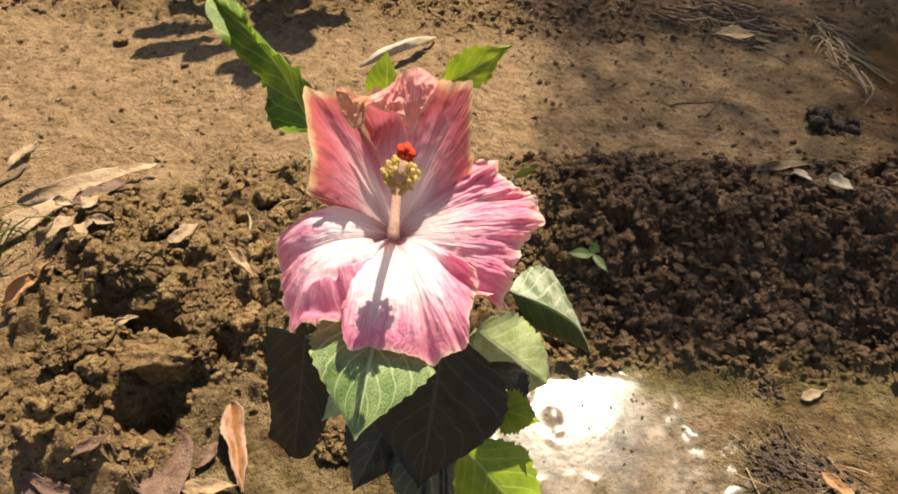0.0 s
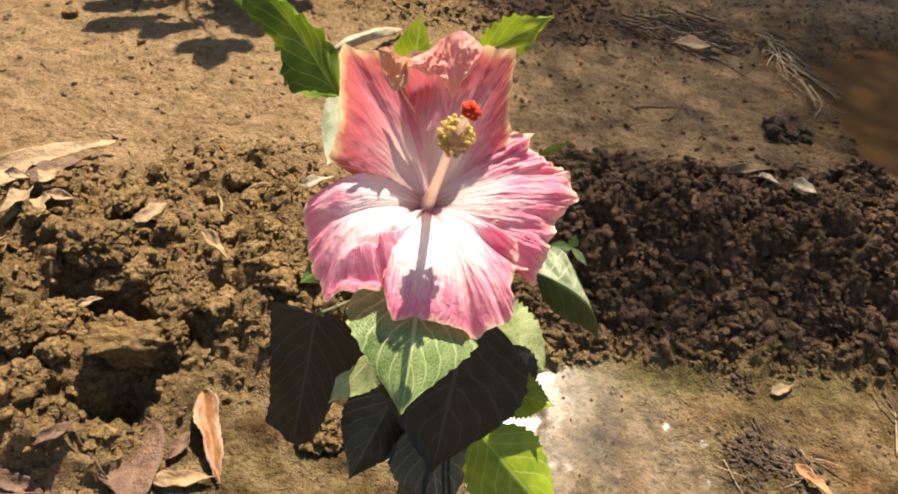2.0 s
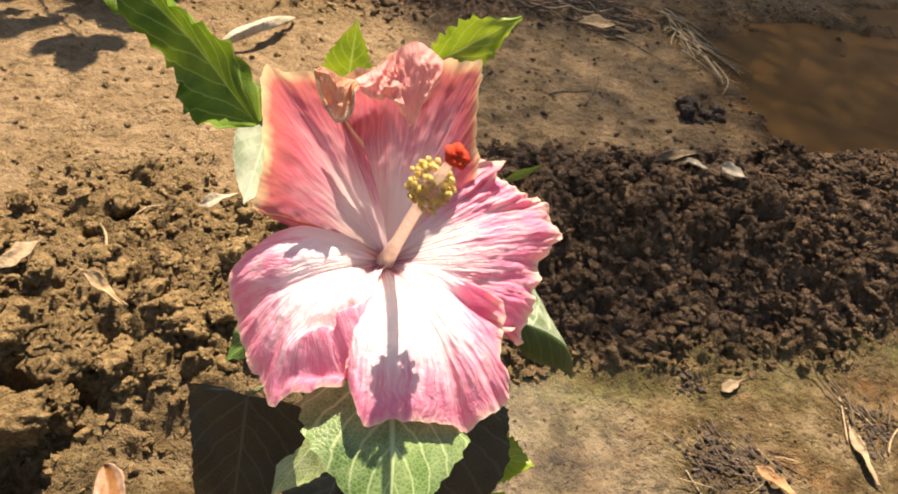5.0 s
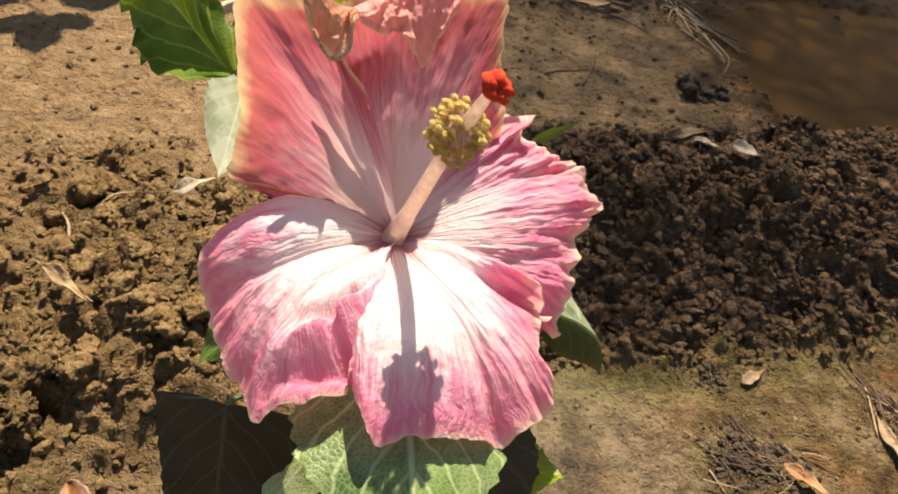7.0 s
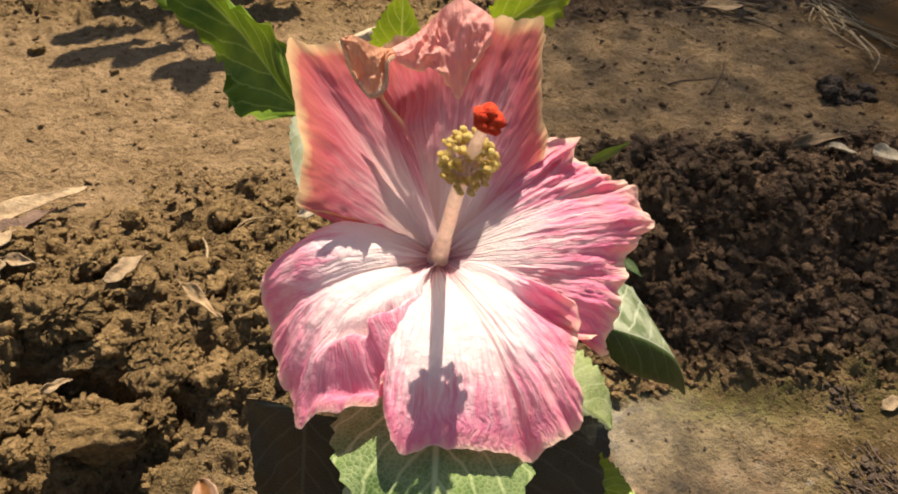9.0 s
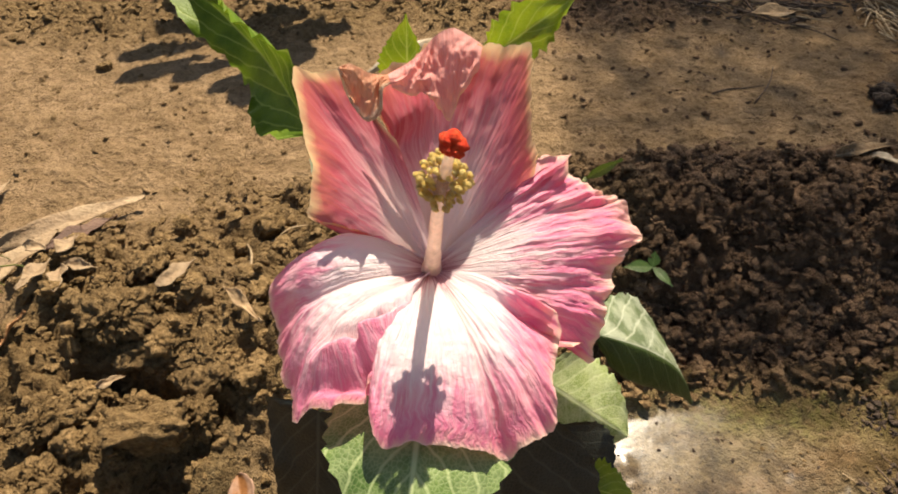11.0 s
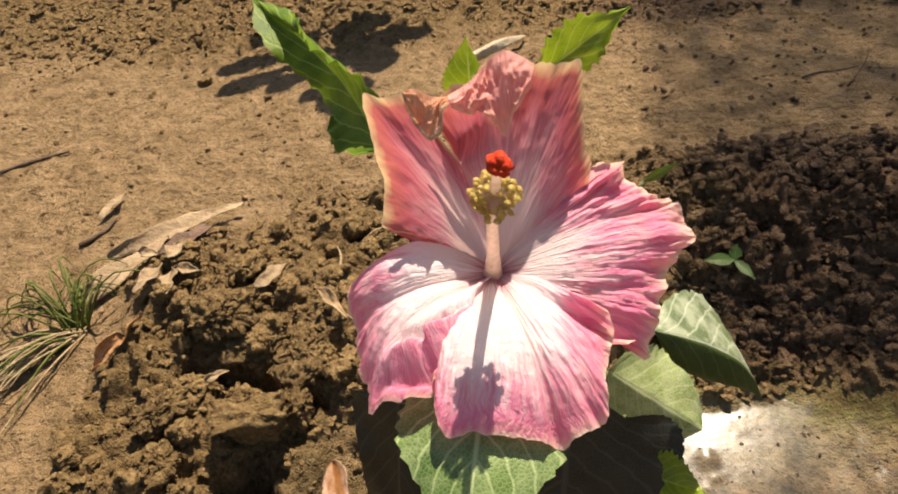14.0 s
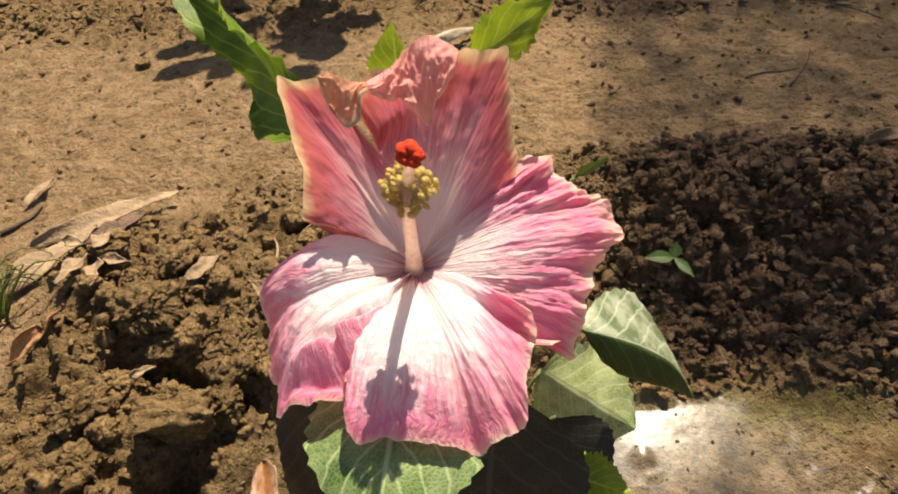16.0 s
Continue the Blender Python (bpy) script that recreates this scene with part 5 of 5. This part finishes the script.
for q in range(150):
    x, y = rng.uniform(-0.36, 0.05), rng.uniform(0.33, 0.70)
    if rng.random() < float(dug_mask(np.array(x), np.array(y))):
        if abs(x + 0.205) < 0.05 and 0.37 < y < 0.47 or abs(y - 0.494 + 0.32 * (x + 0.235)) < 0.016:
            continue
        clod("soil_clod", x, y, rng.uniform(0.007, 0.017), 10 + q % 14, rng.uniform(0.6, 0.9), rng.uniform(0, 6), 0.32)
for q in range(60):
    x, y = rng.uniform(0.14, 0.85), rng.uniform(0.52, 0.78)
    clod("soil_clod", x, y, rng.uniform(0.006, 0.013), 10 + q % 14, rng.uniform(0.6, 0.9), rng.uniform(0, 6), 0.35, "dark moist clod on the shaded bank")
for q in range(8):
    clod("soil_clod", rng.normal(0.625, 0.018), rng.normal(0.945, 0.020), rng.uniform(0.009, 0.018), 30 + q, 0.7, q, 0.25, "small dark crumbled clod on shaded soil").data.materials[0] = LITTER
crumbs("soil_crumbs", 17000, (-0.44, 0.95, 0.32, 0.84), (0.0009, 0.0065), mask_of(dug_mask), "loose crumbs of dug soil covering the bank")
crumbs("soil_crumbs", 12000, (0.13, 0.95, 0.48, 0.82), (0.0012, 0.0078), mask_of(dug_mask), "loose lumps of moist soil on the shaded bank")
crumbs("soil_crumbs", 11000, (-1.0, 1.2, 0.70, 1.75), (0.0008, 0.0055), lambda x, y: 0.45 + 0.5 * (y > 1.2), "fine crumbs scattered over the dry plain", DRY_CRUMB)
def clump(cx, cy, rx, ry):
    return lambda x, y: math.exp(-((x - cx) / rx) ** 2 - ((y - cy) / ry) ** 2)


crumbs("soil_crumbs", 6500, (-1.35, 0.45, 1.16, 1.75), (0.002, 0.011), lambda x, y: float(smooth(1.20, 1.34, np.array(y + 0.05 * math.sin(7 * x)))), "coarse dark crumbs of dug soil beyond the plain")
crumbs("leaf_litter", 3200, (0.30, 0.46, 0.32, 0.44), (0.0010, 0.0048), clump(0.376, 0.384, 0.028, 0.024), "dark wet debris heaped on the furrow", LITTER)
crumbs("leaf_litter", 1300, (0.50, 0.62, 0.34, 0.46), (0.0009, 0.0040), clump(0.560, 0.400, 0.03, 0.025), "dark wet debris heaped on the furrow", LITTER)
crumbs("leaf_litter", 420, (-0.32, -0.12, 0.29, 0.38), (0.0008, 0.0035), lambda x, y: 0.5, "dark damp bits of litter in the furrow", LITTER)
crumbs("leaf_litter", 700, (0.33, 0.42, 0.44, 0.50), (0.0010, 0.0040), clump(0.385, 0.470, 0.016, 0.010), "dark wet debris beside a small dry leaf", LITTER)
crumbs("leaf_litter", 2600, (0.40, 0.85, 1.10, 1.50), (0.0015, 0.008), clump(0.575, 1.31, 0.09, 0.07), "dark crumbled leaf litter under twigs", LITTER)
crumbs("leaf_litter", 420, (0.57, 0.68, 0.89, 0.99), (0.0015, 0.0075), clump(0.625, 0.94, 0.022, 0.016), "dark damp crumbs in a small heap", LITTER)
crumbs("leaf_litter", 700, (0.60, 0.90, 1.10, 1.45), (0.0015, 0.006), clump(0.745, 1.26, 0.03, 0.05), "dark crumbled litter round a dry straw tuft", LITTER)
crumbs("leaf_litter", 900, (0.85, 1.35, 1.05, 1.6), (0.0015, 0.007), clump(1.06, 1.33, 0.08, 0.08), "dark crumbled litter at the edge of the puddle", LITTER)
crumbs("mud_crumbs", 1300, (0.30, 0.85, 0.30, 0.50), (0.0005, 0.0022), mask_of(wet_mask), "fine grit on the wet furrow")
crumbs("mud_crumbs", 70, (0.10, 0.30, 0.36, 0.49), (0.0007, 0.0024), lambda x, y: 1.0, "dark bits of grit in shallow water", LITTER)
crumbs("mud_crumbs", 500, (-0.15, 0.75, 0.28, 0.50), (0.0006, 0.0022), lambda x, y: float(wet_mask(np.array(x), np.array(y))) * (x < 0.08 or x > 0.27), "grit and crumbs on the wet furrow")

# ---- what shades the place from outside the view ----
def leaf_cloud(name, c, size, mat, parent):
    m = len(c)
    a = rng.normal(size=(m, 3))
    a /= np.linalg.norm(a, axis=1)[:, None]
    b = np.cross(a, rng.normal(size=(m, 3)))
    b /= np.linalg.norm(b, axis=1)[:, None]
    L = size * rng.uniform(0.7, 1.2, (m, 1))
    w = 0.28 * size
    vs = np.stack([c, c + a * L * 0.4 + b * w, c + a * L, c + a * L * 0.4 - b * w], 1).reshape(-1, 3)
    fs = [(k, k + 1, k + 2, k + 3) for k in range(0, 4 * m, 4)]
    return obj(name, vs, fs, mat, parent, "", [(0, 0), (1, 0.4), (0.5, 1), (0, 0.4)] * m)


# unseen tree, added only to cast the shade on the right
tree = tagged(new("tree"), "unseen tree added so that its crown shades the soil", "tree")
tree.location = (4.2, 5.0, 0.0)
# its leaves are trimmed and thinned to the outline of that shade
cx_, cy_, ch_ = rng.uniform(0.0, 2.3, 84000), rng.uniform(0.4, 2.7, 84000), rng.uniform(-0.35, 0.7, 84000)
rim_ = 0.130 + 0.02 * smooth(0.61, 0.70, cy_) + 0.02 * np.sin(7.0 * cy_)
thin_ = rng.random(84000) < 0.80 - 0.45 * smooth(0.40, 0.7, cx_) * (1 - smooth(0.74, 0.86, cy_))
foot_ = 0.490 + 0.02 * np.sin(9 * cx_) + 0.03 * np.clip(cx_ - 0.4, 0, 1)
keep = thin_ & (rng.random(84000) < 0.35 + 0.65 * smooth(0.0, 0.14, cx_ - rim_)) & (cy_ > foot_ + 0.04 * rng.random(84000)) & (cx_ > rim_ + 0.05 * rng.random(84000)) & (cx_ < 2.1 + 0.1 * np.sin(6 * cy_)) & (cy_ < 2.5 + 0.1 * np.sin(5 * cx_))
pts = np.stack([cx_, cy_, 0 * cx_], -1)[keep] + np.array(SUN) * ((4.0 + ch_[keep]) / SUN.z)[:, None] - np.array((4.2, 5.0, 0.0))
more = np.stack([rng.uniform(0.76, 2.1, 24000), rng.uniform(0.84, 2.3, 24000), np.zeros(24000)], -1) + np.array(SUN) * (rng.uniform(3.6, 4.6, 24000) / SUN.z)[:, None] - np.array((4.2, 5.0, 0.0))
leaf_cloud("crown", np.vstack([pts, more]), 0.0265, LEAF, tree)
tube("trunk", [(0, 0, -0.1), (-0.05, 0, 1.5), (-0.3, -0.3, 2.8), (-0.8, -0.8, 3.9)], [0.16, 0.12, 0.1, 0.05], BARK, tree, "", 12, 24)
for e in ((-2.4, -1.6, 4.0), (-1.9, 0.4, 4.1), (0.2, -1.9, 4.1), (-2.2, -2.2, 4.1)):
    tube("limb", [(-0.3, -0.3, 2.7), (e[0] * 0.55, e[1] * 0.55, 3.6), e], [0.07, 0.045, 0.02], BARK, tree, "", 8, 14)

shrub = tagged(new("shrub_branch"), "leafy shrub branch that casts its shadow on the plain", "shrub")
up = np.array(SUN) * (0.62 / SUN.z)
shrub.location = (-0.33 + up[0], 1.22 + up[1] + 0.25, 0.0)
org = np.array(shrub.location)
bpos = lambda x, y, h=0.0: np.array((x, y, 0)) + np.array(SUN) * ((0.62 + h) / SUN.z) - org
tube("branch", [(0, 0.1, -0.02), (0.02, 0.06, 0.3), bpos(-0.33, 1.30), bpos(-0.31, 1.16), bpos(-0.25, 1.08)], [0.007, 0.005, 0.004, 0.003, 0.002], STEM, shrub, "", 6, 20)
for (ax_, ay_), (bx_, by_), w in [((-0.258, 1.085), (-0.247, 0.972), 0.046), ((-0.255, 1.085), (-0.198, 1.047), 0.046), ((-0.262, 1.09), (-0.301, 1.010), 0.034), ((-0.215, 1.25), (-0.205, 1.098), 0.072),
                                  ((-0.30, 1.14), (-0.365, 1.055), 0.045), ((-0.31, 1.15), (-0.235, 1.165), 0.045), ((-0.33, 1.16), (-0.445, 1.045), 0.048), ((-0.34, 1.2), (-0.47, 1.13), 0.05),
                                  ((-0.31, 1.2), (-0.20, 1.20), 0.05), ((-0.30, 1.24), (-0.12, 1.25), 0.055), ((-0.33, 1.25), (-0.45, 1.25), 0.055), ((-0.33, 1.28), (-0.20, 1.33), 0.06), ((-0.34, 1.30), (-0.46, 1.36), 0.06),
                                  ((-0.28, 1.13), (-0.335, 1.10), 0.04), ((-0.33, 1.3), (-0.36, 1.2), 0.06), ((-0.30, 1.3), (-0.25, 1.22), 0.06)]:
    v, f, uv = leaf_grid(bpos(ax_, ay_), bpos(bx_, by_, 0.01), w * 1.1, (0.1, 0.2, 1), nu=22, nv=7, shape=0.63, point=0.62)
    obj("leaf", v, f, LEAF, shrub, "", uv)
